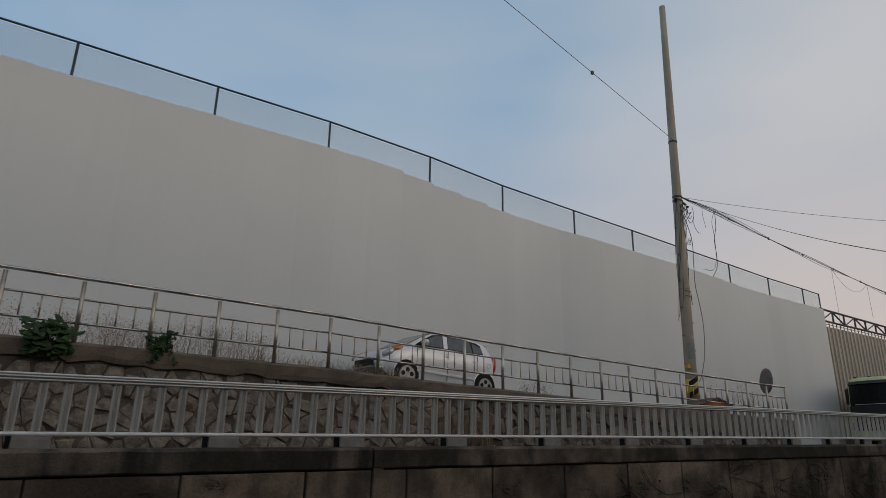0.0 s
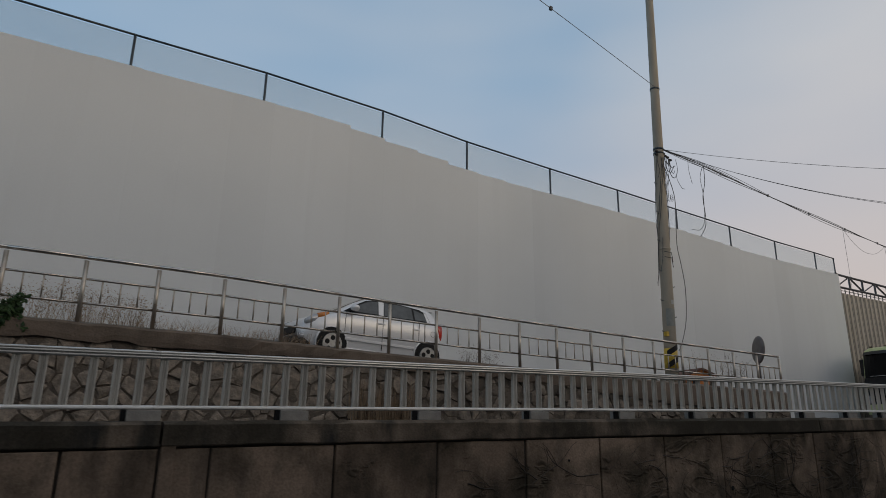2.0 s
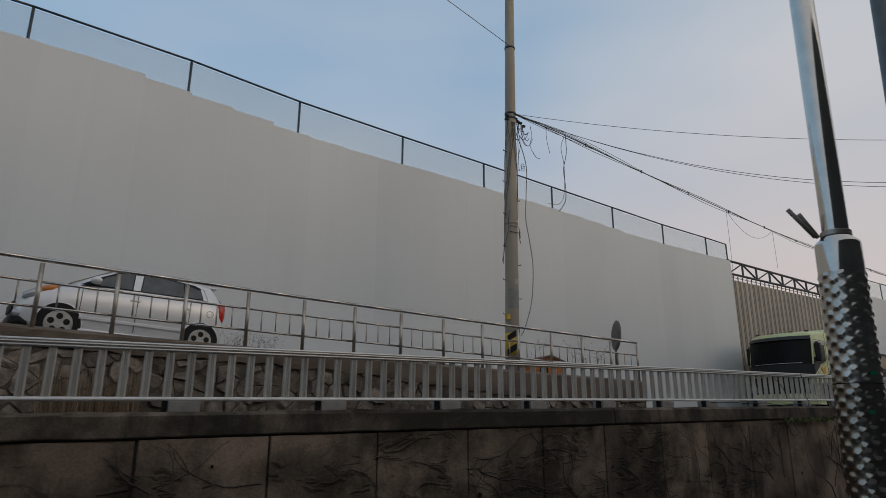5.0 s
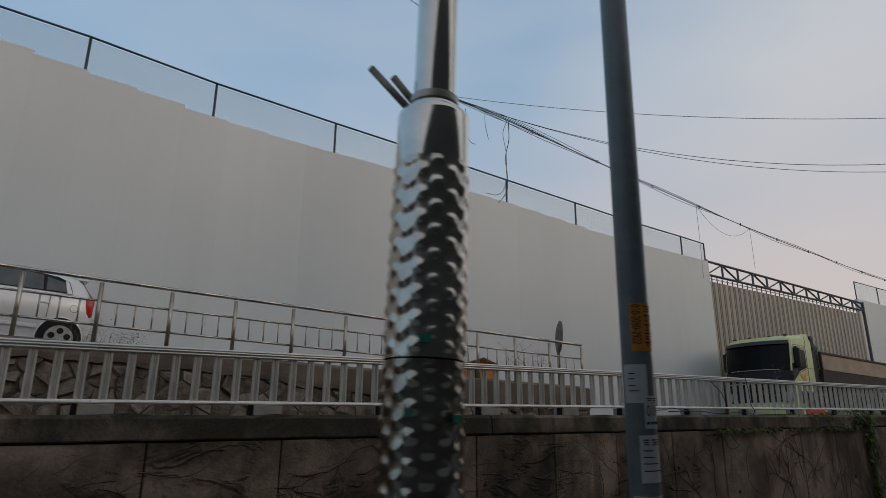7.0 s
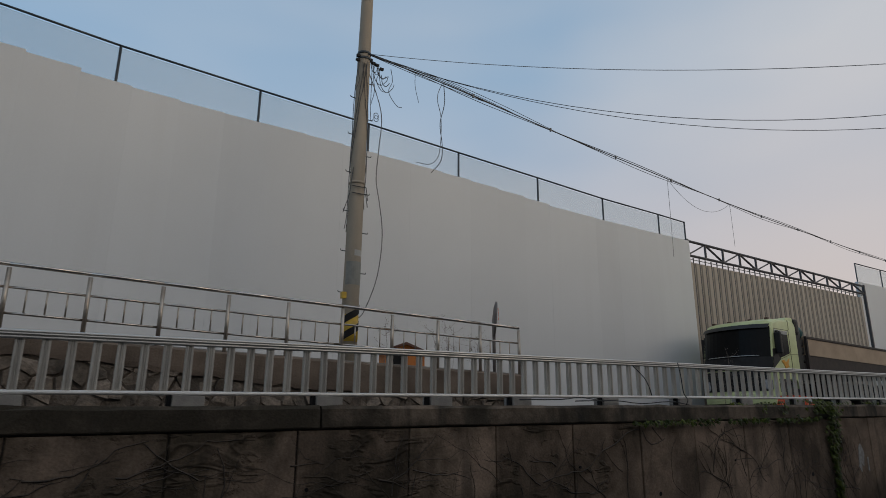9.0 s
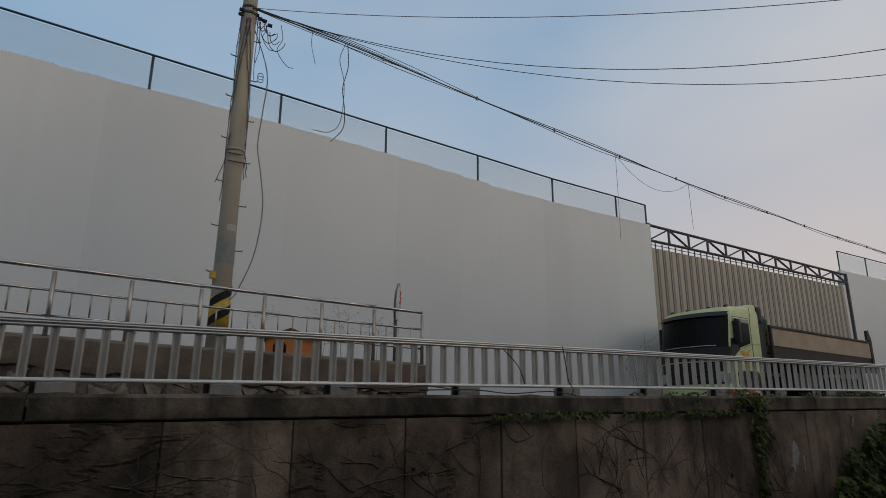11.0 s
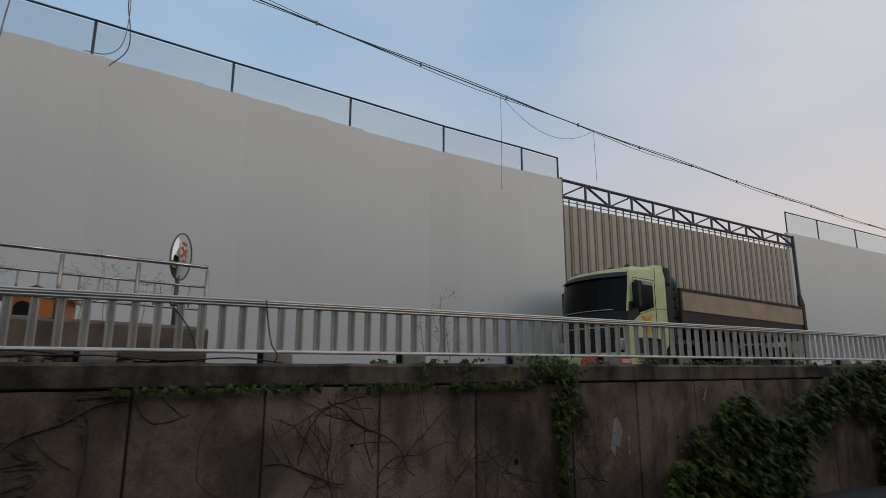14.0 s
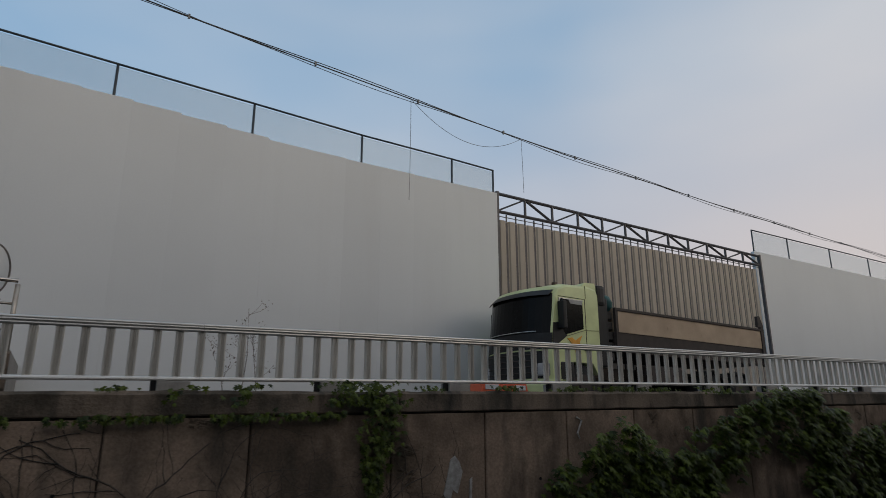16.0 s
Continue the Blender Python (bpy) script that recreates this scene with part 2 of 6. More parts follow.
# grime, plus the dark street's reflection put into the colour
M_GRIMY_REFL = mat("grimy_street_reflecting_stainless", (0.40, 0.365, 0.31), 0.2, 1.0, dark=(0.24, 0.21, 0.175), scale=14, fine=0.15, bump=0.02)
M_SLEEVE = mat("dulled_stainless", (0.56, 0.52, 0.455), 0.23, 1.0, dark=(0.42, 0.39, 0.34), scale=10, fine=0.08, bump=0.01)
M_SLAT = mat("dulled_aluminium", (0.66, 0.62, 0.555), 0.38, 0.35, dark=(0.53, 0.495, 0.44), scale=3, fine=0.08, bump=0.03, random_tint=0.07)
M_RODS = mat("dull_steel_rod", (0.30, 0.26, 0.205), 0.5, 0.3, fine=0.1, bump=0.05)
M_FENCE = mat("dark_fence_steel", (0.05, 0.062, 0.072), 0.5, 0.4, fine=0.1, bump=0.0)
M_LAMPPOLE = mat("blue_grey_paint", (0.12, 0.143, 0.146), 0.42, 0.1, dark=(0.088, 0.105, 0.108), scale=12, fine=0.1, bump=0.06, bscale=90)
M_POLE = mat("utility_pole_concrete", (0.37, 0.32, 0.25), 0.85, dark=(0.26, 0.225, 0.18), scale=2.5, fine=0.15, bump=0.25, bscale=50, stretch=(1, 1, 0.3))
M_PATCHG = mat("grey_green_pole_paint", (0.25, 0.255, 0.235), 0.8, dark=(0.20, 0.205, 0.19), scale=9, fine=0.12, bump=0.15)
M_BLACK = mat("black_rubber", (0.014, 0.014, 0.015), 0.6, spec=0.2, fine=0.15, bump=0.05)
M_WIRE = mat("cable_sheath", (0.03, 0.032, 0.035), 0.5, fine=0.05, bump=0.0)
M_WIREG = mat("grey_cable_sheath", (0.16, 0.165, 0.17), 0.6, fine=0.05, bump=0.0)
M_YELLOW = mat("warning_yellow", (0.60, 0.40, 0.03), 0.5, dark=(0.4, 0.26, 0.03), scale=9, fine=0.1, bump=0.05)
M_ASPHALT = mat("asphalt", (0.055, 0.055, 0.056), 0.9, dark=(0.042, 0.042, 0.043), scale=1.2, fine=0.3, bump=0.4, bscale=120)
M_PAVE = mat("pavement_concrete", (0.26, 0.25, 0.235), 0.9, dark=(0.19, 0.18, 0.17), scale=1.5, fine=0.2, bump=0.3)
M_CLOSE = mat("unseen_dark_wall", (0.085, 0.075, 0.068), 0.9, dark=(0.07, 0.062, 0.056), scale=0.8, fine=0.15)
M_BEIGE = mat("beige_corrugated_sheet", (0.345, 0.303, 0.252), 0.5, dark=(0.30, 0.263, 0.218), scale=0.7, fine=0.05, bump=0.02, random_tint=0.05)
M_TRUSS = mat("dark_grey_truss_paint", (0.085, 0.085, 0.095), 0.55, 0.3, dark=(0.06, 0.055, 0.055), scale=5, fine=0.1)
M_RAMP = mat("ramp_concrete", (0.30, 0.29, 0.27), 0.9, dark=(0.22, 0.21, 0.2), scale=1.0, fine=0.2, bump=0.3)
M_PAPER = mat("paper_sticker", (0.40, 0.395, 0.38), 0.7, dark=(0.35, 0.35, 0.345), scale=30, fine=0.08, bump=0.02)
M_INK = mat("printed_ink", (0.02, 0.02, 0.022), 0.6, spec=0.2, fine=0.1, bump=0.0)
M_ORANGEST = mat("orange_sticker", (0.46, 0.18, 0.013), 0.6, dark=(0.36, 0.135, 0.011), scale=25, fine=0.1, bump=0.02)
M_GREEN = mat("green_tape", (0.005, 0.16, 0.09), 0.5, fine=0.1, bump=0.02)
M_WHITEPATCH = mat("old_white_paint_patch", (0.44, 0.42, 0.39), 0.8, dark=(0.24, 0.22, 0.20), scale=14, fine=0.2)
M_STEM = mat("dry_vine_stem", (0.10, 0.078, 0.06), 0.9, dark=(0.035, 0.03, 0.026), scale=12, fine=0.2)
M_IVY = leafmat("ivy_leaf", (0.009, 0.018, 0.002), (0.080, 0.108, 0.009), 0.5)
M_LEAF = leafmat("broad_green_leaf", (0.014, 0.034, 0.012), (0.040, 0.072, 0.022), 0.6)
M_DRY = leafmat("dry_grass", (0.36, 0.265, 0.175), (0.21, 0.148, 0.098), 0.8)
M_BARE = leafmat("dry_weed_stalk", (0.20, 0.17, 0.15), (0.12, 0.10, 0.09), 0.8)

film = bpy.data.materials.new("clear_screen_film")
film.use_nodes = True
fN, fL = film.node_tree.nodes, film.node_tree.links
fN.clear()
f_o, f_t, f_d, f_m = (fN.new("ShaderNode" + k) for k in ("OutputMaterial", "BsdfTransparent", "BsdfPrincipled", "MixShader"))
f_t.inputs[0].default_value = (0.93, 0.96, 0.97, 1)
f_d.inputs["Base Color"].default_value, f_d.inputs["Roughness"].default_value = (0.6, 0.63, 0.65, 1), 0.25
f_m.inputs[0].default_value = 0.22
fL.new(f_t.outputs[0], f_m.inputs[1])
fL.new(f_d.outputs[0], f_m.inputs[2])
fL.new(f_m.outputs[0], f_o.inputs[0])

# ---- building helpers ----


def lerp(table, x):
    return float(np.interp(x, [a for a, _ in table], [b for _, b in table]))


def finish(name, bm, material, smooth=False):
    me = bpy.data.meshes.new(name)
    bmesh.ops.recalc_face_normals(bm, faces=bm.faces)
    bm.to_mesh(me)
    bm.free()
    for mm in (material if isinstance(material, (list, tuple)) else (material,)):
        me.materials.append(mm)
    if smooth:
        me.polygons.foreach_set("use_smooth", [True] * len(me.polygons))
    return me


def part(name, bm, material, parent, label="", smooth=False, m=None):
    """One mesh object under a thing or a part."""
    me = bm if isinstance(bm, bpy.types.Mesh) else finish(name, bm, material, smooth)
    ob = new(name, me)
    ob.parent = parent
    if m is not None:
        ob.matrix_basis = m
    if label:
        tagged(ob, label)
    return ob


def thing(name, m, label, category, group="", kind=""):
    ob = new(name)
    ob.empty_display_size = 0.2
    ob.matrix_basis = m
    return tagged(ob, label, category, group, kind)


def setting(name, bm, material, label, smooth=False):
    return tagged(new(name, finish(name, bm, material, smooth)), label, name.split("_")[0], kind="structure")


def box(bm, x0, x1, y0, y1, z0, z1, bev=0.0):
    r = bmesh.ops.create_cube(bm, size=1.0, matrix=Matrix.Translation(((x0 + x1) / 2, (y0 + y1) / 2, (z0 + z1) / 2))
                              @ Matrix.Diagonal((abs(x1 - x0), abs(y1 - y0), abs(z1 - z0), 1)))
    if bev:
        es = list({e for v in r["verts"] for e in v.link_edges})
        bmesh.ops.bevel(bm, geom=es, offset=bev, segments=2, affect="EDGES", profile=0.6)
    return bm


def hexa(bm, c):
    """A solid from eight corners: the bottom four, then the top four."""
    v = [bm.verts.new(p) for p in c]
    for f in ((3, 2, 1, 0), (4, 5, 6, 7), (0, 1, 5, 4), (1, 2, 6, 5), (2, 3, 7, 6), (3, 0, 4, 7)):
        bm.faces.new([v[i] for i in f])
    return bm


def tube(bm, pts, r, n=8, r2=None, cap=True):
    """A round bar along points, tapering from r to r2."""
    pts = [Vector(p) for p in pts]
    rings = []
    for i, p in enumerate(pts):
        d = (pts[min(i + 1, len(pts) - 1)] - pts[max(i - 1, 0)]).normalized()
        a = d.cross(Vector((0, 0, 1)) if abs(d.z) < 0.9 else Vector((0, 1, 0))).normalized()
        b = d.cross(a)
        k = i / max(len(pts) - 1, 1)
        rr = r if r2 is None else r + (r2 - r) * k
        rings.append([bm.verts.new(p + (a * math.cos(2 * math.pi * j / n) + b * math.sin(2 * math.pi * j / n)) * rr) for j in range(n)])
    for a, b in zip(rings, rings[1:]):
        for j in range(n):
            bm.faces.new((a[j], a[(j + 1) % n], b[(j + 1) % n], b[j]))
    if cap and n > 2:
        bm.faces.new(rings[0][::-1])
        bm.faces.new(rings[-1])
    return bm


def sag(a, b, drop, n=24):
    a, b = Vector(a), Vector(b)
    return [a.lerp(b, k / n) - Vector((0, 0, 4 * drop * (k / n) * (1 - k / n))) for k in range(n + 1)]


def smooth_line(pts, n=5):
    """A soft curve through the given points."""
    p = [Vector(q) for q in pts]
    p = [p[0] * 2 - p[1]] + p + [p[-1] * 2 - p[-2]]
    out = []
    for i in range(1, len(p) - 2):
        a, b, c, d = p[i - 1:i + 3]
        for k in range(n):
            t = k / n
            out.append(0.5 * (2 * b + (c - a) * t + (2 * a - 5 * b + 4 * c - d) * t * t + (3 * b - a - 3 * c + d) * t ** 3))
    return out + [p[-2]]


def prism(bm, poly, y0, y1):
    """A solid: an outline in x, z drawn out from y0 to y1."""
    a = [bm.verts.new((x, y0, z)) for x, z in poly]
    b = [bm.verts.new((x, y1, z)) for x, z in poly]
    bm.faces.new(a)
    bm.faces.new(b[::-1])
    for i in range(len(poly)):
        j = (i + 1) % len(poly)
        bm.faces.new((a[i], b[i], b[j], a[j]))
    return bm


def B():
    return bmesh.new()


# ---- plan, in metres ----
RW_Y = 6.60                                   # face of the lower retaining wall


def cop_z(x):
    return 1.452 + 0.0185 * x                 # top of its coping


def road_z(x):
    return min(cop_z(x) - 0.10, 1.84)         # upper road


RAIL_TOP = [(-9, 4.1), (0.6, 3.925), (4.7, 3.865), (7.7, 3.765), (10.8, 3.68), (15, 3.59), (20.2, 3.50)]


def ss_z(x):
    return lerp(RAIL_TOP, x)                  # top of the stainless railing


def ramp_z(x):
    return ss_z(x) - 0.95 if x < 20.4 else max(road_z(x), 2.55 - (x - 20.4) * 0.4)


# ---- ground ----
bm = B()
box(bm, -900, 900, -900, RW_Y + 0.2, -0.75, -0.15)
setting("ground", bm, M_ASPHALT, "dark asphalt street below the retaining wall")
bm = B()
box(bm, -60, 90, -3.2, 2.1, -0.15, 0.0, 0.02)
setting("pavement", bm, M_PAVE, "grey concrete pavement beside the street")
bm = B()
X = [-60, -9, 0, 10, 20, 26.38, 40, 60, 90]
vs = []
for x in X:
    vs.append([bm.verts.new((x, y, z)) for y, z in ((RW_Y + 0.35, -0.7), (RW_Y + 0.35, road_z(x)), (60, road_z(x)), (60, -0.7))])
for a, b in zip(vs, vs[1:]):
    for j in range(4):
        bm.faces.new((a[j], a[(j + 1) % 4], b[(j + 1) % 4], b[j]))
setting("road_upper", bm, M_ASPHALT, "worn asphalt road on the upper terrace")
bm = B()
XR = [-60, -9, -4, 0.6, 4.7, 7.7, 10.8, 15, 20.24]
vs = [[bm.verts.new((x, y, z)) for y, z in ((11.05, 1.0), (11.05, ramp_z(x)), (14.70, ramp_z(x) + 0.03), (14.70, 1.0))] for x in XR]
for a, b in zip(vs, vs[1:]):
    for j in range(4):
        bm.faces.new((a[j], a[(j + 1) % 4], b[(j + 1) % 4], b[j]))
bm.faces.new(vs[0]), bm.faces.new(vs[-1][::-1])
setting("ramp", bm, M_RAMP, "worn concrete ramp climbing along the white hoarding")
# unseen wall, added to hold back light and give the chrome dark reflections
bm = B()
box(bm, -60, 90, -4.6, -4.2, -0.2, 8.4)
setting("wall_south", bm, M_CLOSE, "unseen dark wall added behind the camera to block light and darken reflections")

# ---- lower retaining wall ----
bm = B()
v = [[bm.verts.new((x, y, z)) for y, z in ((RW_Y + 0.03, -0.3), (RW_Y + 0.03, cop_z(x) - 0.2), (RW_Y + 0.36, cop_z(x) - 0.2), (RW_Y + 0.36, -0.3))] for x in (-40, 80)]
for j in range(4):
    bm.faces.new((v[0][j], v[0][(j + 1) % 4], v[1][(j + 1) % 4], v[1][j]))
bm.faces.new(v[0]), bm.faces.new(v[1][::-1])
retaining = setting("wall_retaining", bm, M_MORTAR, "stained concrete retaining wall with vertical joints")
bm = B()
for a, b in ((-40, 3.45), (3.475, 14.0), (14.02, 24.05), (24.07, 80)):
    n = max(2, int((min(b, 44) - max(a, -6)) / 0.22))
    st = ([a] if a < -6 else []) + list(np.linspace(max(a, -6), min(b, 44), n)) + ([b] if b > 44 else [])
    rings = []
    for x in st:
        j1, j2, j3 = (random.gauss(0, 0.005) for _ in range(3))
        j2 *= 0.6
        z = cop_z(x)
        rings.append([bm.verts.new((x, y, zz)) for y, zz in ((RW_Y - 0.014 + j1, z - 0.225 + j2), (RW_Y - 0.020 + j1, z - 0.213 + j2), (RW_Y - 0.010 + j3, z - 0.034 + j2), (RW_Y + 0.030 + j1, z + j3),
                                                             (RW_Y + 0.4, z), (RW_Y + 0.4, z - 0.225))])
    for p, q in zip(rings, rings[1:]):
        for k in range(6):
            bm.faces.new((p[k], p[(k + 1) % 6], q[(k + 1) % 6], q[k]))
    bm.faces.new(rings[0]), bm.faces.new(rings[-1][::-1])
part("coping", bm, M_COPING, retaining, "dark mossy concrete coping")
JOINTS = [-38, -14.6, -7.2, -4.73, -3.5, -2.26, -1.03, 0.21, 1.45, 2.69, 3.462, 3.91, 5.14, 6.37, 7.62, 8.85, 10.08, 11.33, 12.57, 13.78, 15.06, 16.25,
          17.5, 18.78, 19.97, 21.21, 22.46, 23.97, 25.2, 26.47, 27.7, 28.95, 30.2, 31.4, 32.65, 33.9, 35.1, 36.3, 37.6, 40, 44, 78]
for a, b in zip(JOINTS, JOINTS[1:]):
    bm = B()
    g, off = random.choice((0.006, 0.009, 0.014)), random.uniform(-0.006, 0.006)
    ta, tb = cop_z(a) - 0.245, cop_z(b) - 0.245
    hexa(bm, [(a + g, RW_Y + off, -0.25), (b - g, RW_Y + off, -0.25), (b - g, RW_Y + 0.05, -0.25), (a + g, RW_Y + 0.05, -0.25),
              (a + g, RW_Y + off, ta), (b - g, RW_Y + off, tb), (b - g, RW_Y + 0.05, tb), (a + g, RW_Y + 0.05, ta)])
    bmesh.ops.bevel(bm, geom=[e for e in bm.edges if all(v.co.y < RW_Y + .03 for v in e.verts)], offset=random.uniform(.006, .012), segments=1, affect="EDGES")
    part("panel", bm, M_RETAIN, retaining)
bm = B()
hexa(bm, [(3.475, RW_Y - .010, -.25), (3.60, RW_Y - .010, -.25), (3.60, RW_Y + .03, -.25), (3.475, RW_Y + .03, -.25),
          (3.475, RW_Y - .010, cop_z(3.5) - .19), (3.60, RW_Y - .010, cop_z(3.5) - .19), (3.60, RW_Y + .03, cop_z(3.5) - .19), (3.475, RW_Y + .03, cop_z(3.5) - .19)])
bmesh.ops.bevel(bm, geom=bm.edges[:], offset=.008, segments=1, affect="EDGES")
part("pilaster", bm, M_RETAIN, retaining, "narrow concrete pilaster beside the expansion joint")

# ---- aluminium railing on the coping ----
AR_Y = 6.90
rail = thing("aluminium_railing", pose(0, 0, 0), "ribbed aluminium railing with closely set upright slats on the coping", "railing")


RSEC = [-6.0, 3.4, 9.6, 15.8, 22.0, 28.2, 34.4, 44.0]
def extrude_along(prof, x0, x1):
    """A rail of one section (y, height over the coping) following the slope of the coping."""
    bm = B()
    a = [bm.verts.new((x0, AR_Y + y, cop_z(x0) + z)) for y, z in prof]
    b = [bm.verts.new((x1, AR_Y + y, cop_z(x1) + z)) for y, z in prof]
    bm.faces.new(a), bm.faces.new(b[::-1])
    for i in range(len(prof)):
        j = (i + 1) % len(prof)
        bm.faces.new((a[i], b[i], b[j], a[j]))
    return bm


TOPSEC = [(-.030, .582), (-.039, .585), (-.042, .592), (-.040, .601), (-.033, .604), (-.033, .610), (-.043, .613), (-.048, .619), (-.046, .628), (-.036, .632), (-.036, .637),
          (-.044, .641), (-.042, .650), (-.030, .657), (.030, .657), (.045, .648), (.045, .600), (.030, .582)]
LOWSEC = [(-.028, .104), (-.038, .110), (-.041, .120), (-.038, .132), (-.028, .141), (-.010, .144), (.030, .142), (.036, .132), (.036, .112), (.028, .104)]
for a, b in zip(RSEC, RSEC[1:]):
    part("top_rail", extrude_along(TOPSEC, a + .002, b - .002), M_ALU, rail)
    part("bottom_rail", extrude_along(LOWSEC, a + .002, b - .002), M_ALU_LIT, rail)
bm = B()
prof = [(-0.036, -0.016), (-0.030, -0.022), (-0.014, -0.022), (-0.011, -0.012), (-0.006, -0.012), (-0.003, -0.022), (0.003, -0.022), (0.006, -0.012),
        (0.011, -0.012), (0.014, -0.022), (0.030, -0.022), (0.036, -0.016), (0.036, 0.018), (-0.036, 0.018)]
va = [bm.verts.new((x, y, 0.14)) for x, y in prof]
vb = [bm.verts.new((x, y, 0.588)) for x, y in prof]
for i in range(len(prof)):
    j = (i + 1) % len(prof)
    bm.faces.new((va[i], va[j], vb[j], vb[i]))
slat_mesh = finish("slat", bm, M_SLAT)
x = 16.55 - 0.2015 * 100
while x < 43.9:
    if x > -5.9:
        part("slat", slat_mesh, None, rail, m=pose(x, AR_Y, cop_z(x)))
    x += 0.2015
bm = B()
box(bm, 0, 0.30, -0.06, 0.14, 0.0, 0.104, 0.006)
foot_mesh = finish("foot", bm, M_FOOT)
# black box standing in for the shaded hollow left of each foot
bm = B()
box(bm, -0.046, -0.002, -0.03, 0.03, 0.0, 0.104)
foot_shade_mesh = finish("socket", bm, M_BLACK)
for x in (-3.2, -1.55, 0.06, 1.73, 3.17, 4.62, 6.25, 7.9, 9.5, 11.1, 12.6, 14.05, 15.48, 16.72, 18.35, 20.0, 21.62, 23.24, 24.86, 26.48, 28.1, 29.7, 31.3, 32.9, 34.5, 36.1, 37.7, 39.3, 41):
    part("foot", foot_mesh, None, rail, m=pose(x, AR_Y, cop_z(x)))
    part("socket", foot_shade_mesh, None, rail, m=pose(x, AR_Y, cop_z(x)))

# ---- white hoarding ----
WY = 14.72
TOP1 = [(-60, 9.26), (7.5, 9.255), (8.3, 9.15), (9.25, 9.04), (10.2, 8.96), (11.2, 8.85), (12.0, 8.74), (13, 8.69), (15.2, 8.64), (18.2, 8.58),
        (21.2, 8.47), (24.2, 8.30), (25, 8.23), (27, 8.17), (31.5, 8.16)]
bm = B()
box(bm, -60, 31.50, WY + 0.04, WY + 0.14, 1.0, 8.12)
hoard = setting("wall_north", bm, M_WHITE, "tall off-white hoarding of smooth upright sheets with a stepped top edge")
hoard["category"] = "wall"
x = -6.0
sheets = [(-60.0, -6.0)]
while x < 31.4:
    sheets.append((x, min(x + 1.02, 31.5)))
    x += 1.02
for a, b in sheets:
    t = lerp(TOP1, (a + b) / 2) + random.uniform(-0.012, 0.012)
    d = random.uniform(-0.0006, 0.0006)
    slope = 0.35 * (lerp(TOP1, b) - lerp(TOP1, a)) / 2
    bm = B()
    g = 0.0004
    hexa(bm, [(a + g, WY + d, 1.0), (b - g, WY + d, 1.0), (b - g, WY + 0.035, 1.0), (a + g, WY + 0.035, 1.0),
              (a + g, WY + d, t - slope), (b - g, WY + d, t + slope), (b - g, WY + 0.035, t + slope), (a + g, WY + 0.035, t - slope)])
    part("sheet", bm, M_WHITE, hoard)
bm = B()
box(bm, 44.94, 78, 15.15, 15.30, 1.0, 8.28)
hoard2 = setting("wall_north_far", bm, M_WHITE, "second off-white hoarding beyond the gate")
hoard2["category"] = "wall"

# fence with clear film on the hoarding
P_TOP = [(-60, 10.14), (-0.2, 10.13), (2.93, 10.09), (5.97, 10.07), (9.24, 9.92), (12.02, 9.68), (15.2, 9.53), (18.2, 9.41), (21.15, 9.27), (24.2, 9.13), (27.1, 8.99), (29.95, 8.93), (31.4, 8.88)]


def film_fence(name, posts, topf, basef, y, label):
    f = thing(name, pose(0, 0, 0), label, "fence")
    for x in posts:
        bm = B()
        tube(bm, [(x, y, basef(x) - 0.6), (x, y, topf(x) + 0.02)], 0.030)
        part("post", bm, M_FENCE, f, smooth=True)
    for a, b in zip(posts, posts[1:]):
        bm = B()
        tube(bm, [(a, y - 0.01, topf(a)), (b, y - 0.01, topf(b))], 0.026)
        part("top_rail", bm, M_FENCE, f, smooth=True)
        bm = B()
        hexa(bm, [(a + .02, y, basef(a) - .15), (b - .02, y, basef(b) - .15), (b - .02, y + .006, basef(b) - .15), (a + .02, y + .006, basef(a) - .15),
                  (a + .02, y, topf(a) - .05), (b - .02, y, topf(b) - .05), (b - .02, y + .006, topf(b) - .05), (a + .02, y + .006, topf(a) - .05)])
        p = part("pane", bm, film, f, "clear slightly milky film")
        p.visible_shadow = False
    return f


film_fence("fence", [-6.3, -3.25, -0.17, 2.93, 5.97, 9.24, 12.02, 15.2, 18.2, 21.15, 24.2, 27.1, 29.95, 31.42], lambda x: lerp(P_TOP, x), lambda x: lerp(TOP1, x) - 0.1, WY + 0.07,
           "dark steel fence with clear film along the hoarding top")
film_fence("fence", [45.05, 47.6, 51.0, 54.5, 58, 61.5, 65], lambda x: 9.22, lambda x: 8.25, 15.22, "dark steel fence with clear film on the far hoarding")

# ---- gate between the hoardings ----
gate = thing("sliding_gate", pose(0, 0, 0), "wide beige corrugated gate under a dark steel lattice truss", "gate")
GY, GX0, GX1 = 14.92, 31.62, 44.85


def g_top(x):
    return 8.23 - 0.018 * (x - 31.6)


def g_bot(x):
    return 7.66 - 0.004 * (x - 31.6)


for nm, f in (("top_chord", g_top), ("bottom_chord", g_bot)):
    bm = B()
    tube(bm, [(GX0, GY, f(GX0)), (GX1, GY, f(GX1))], 0.05, 6)
    part(nm, bm, M_TRUSS, gate)
n = 12
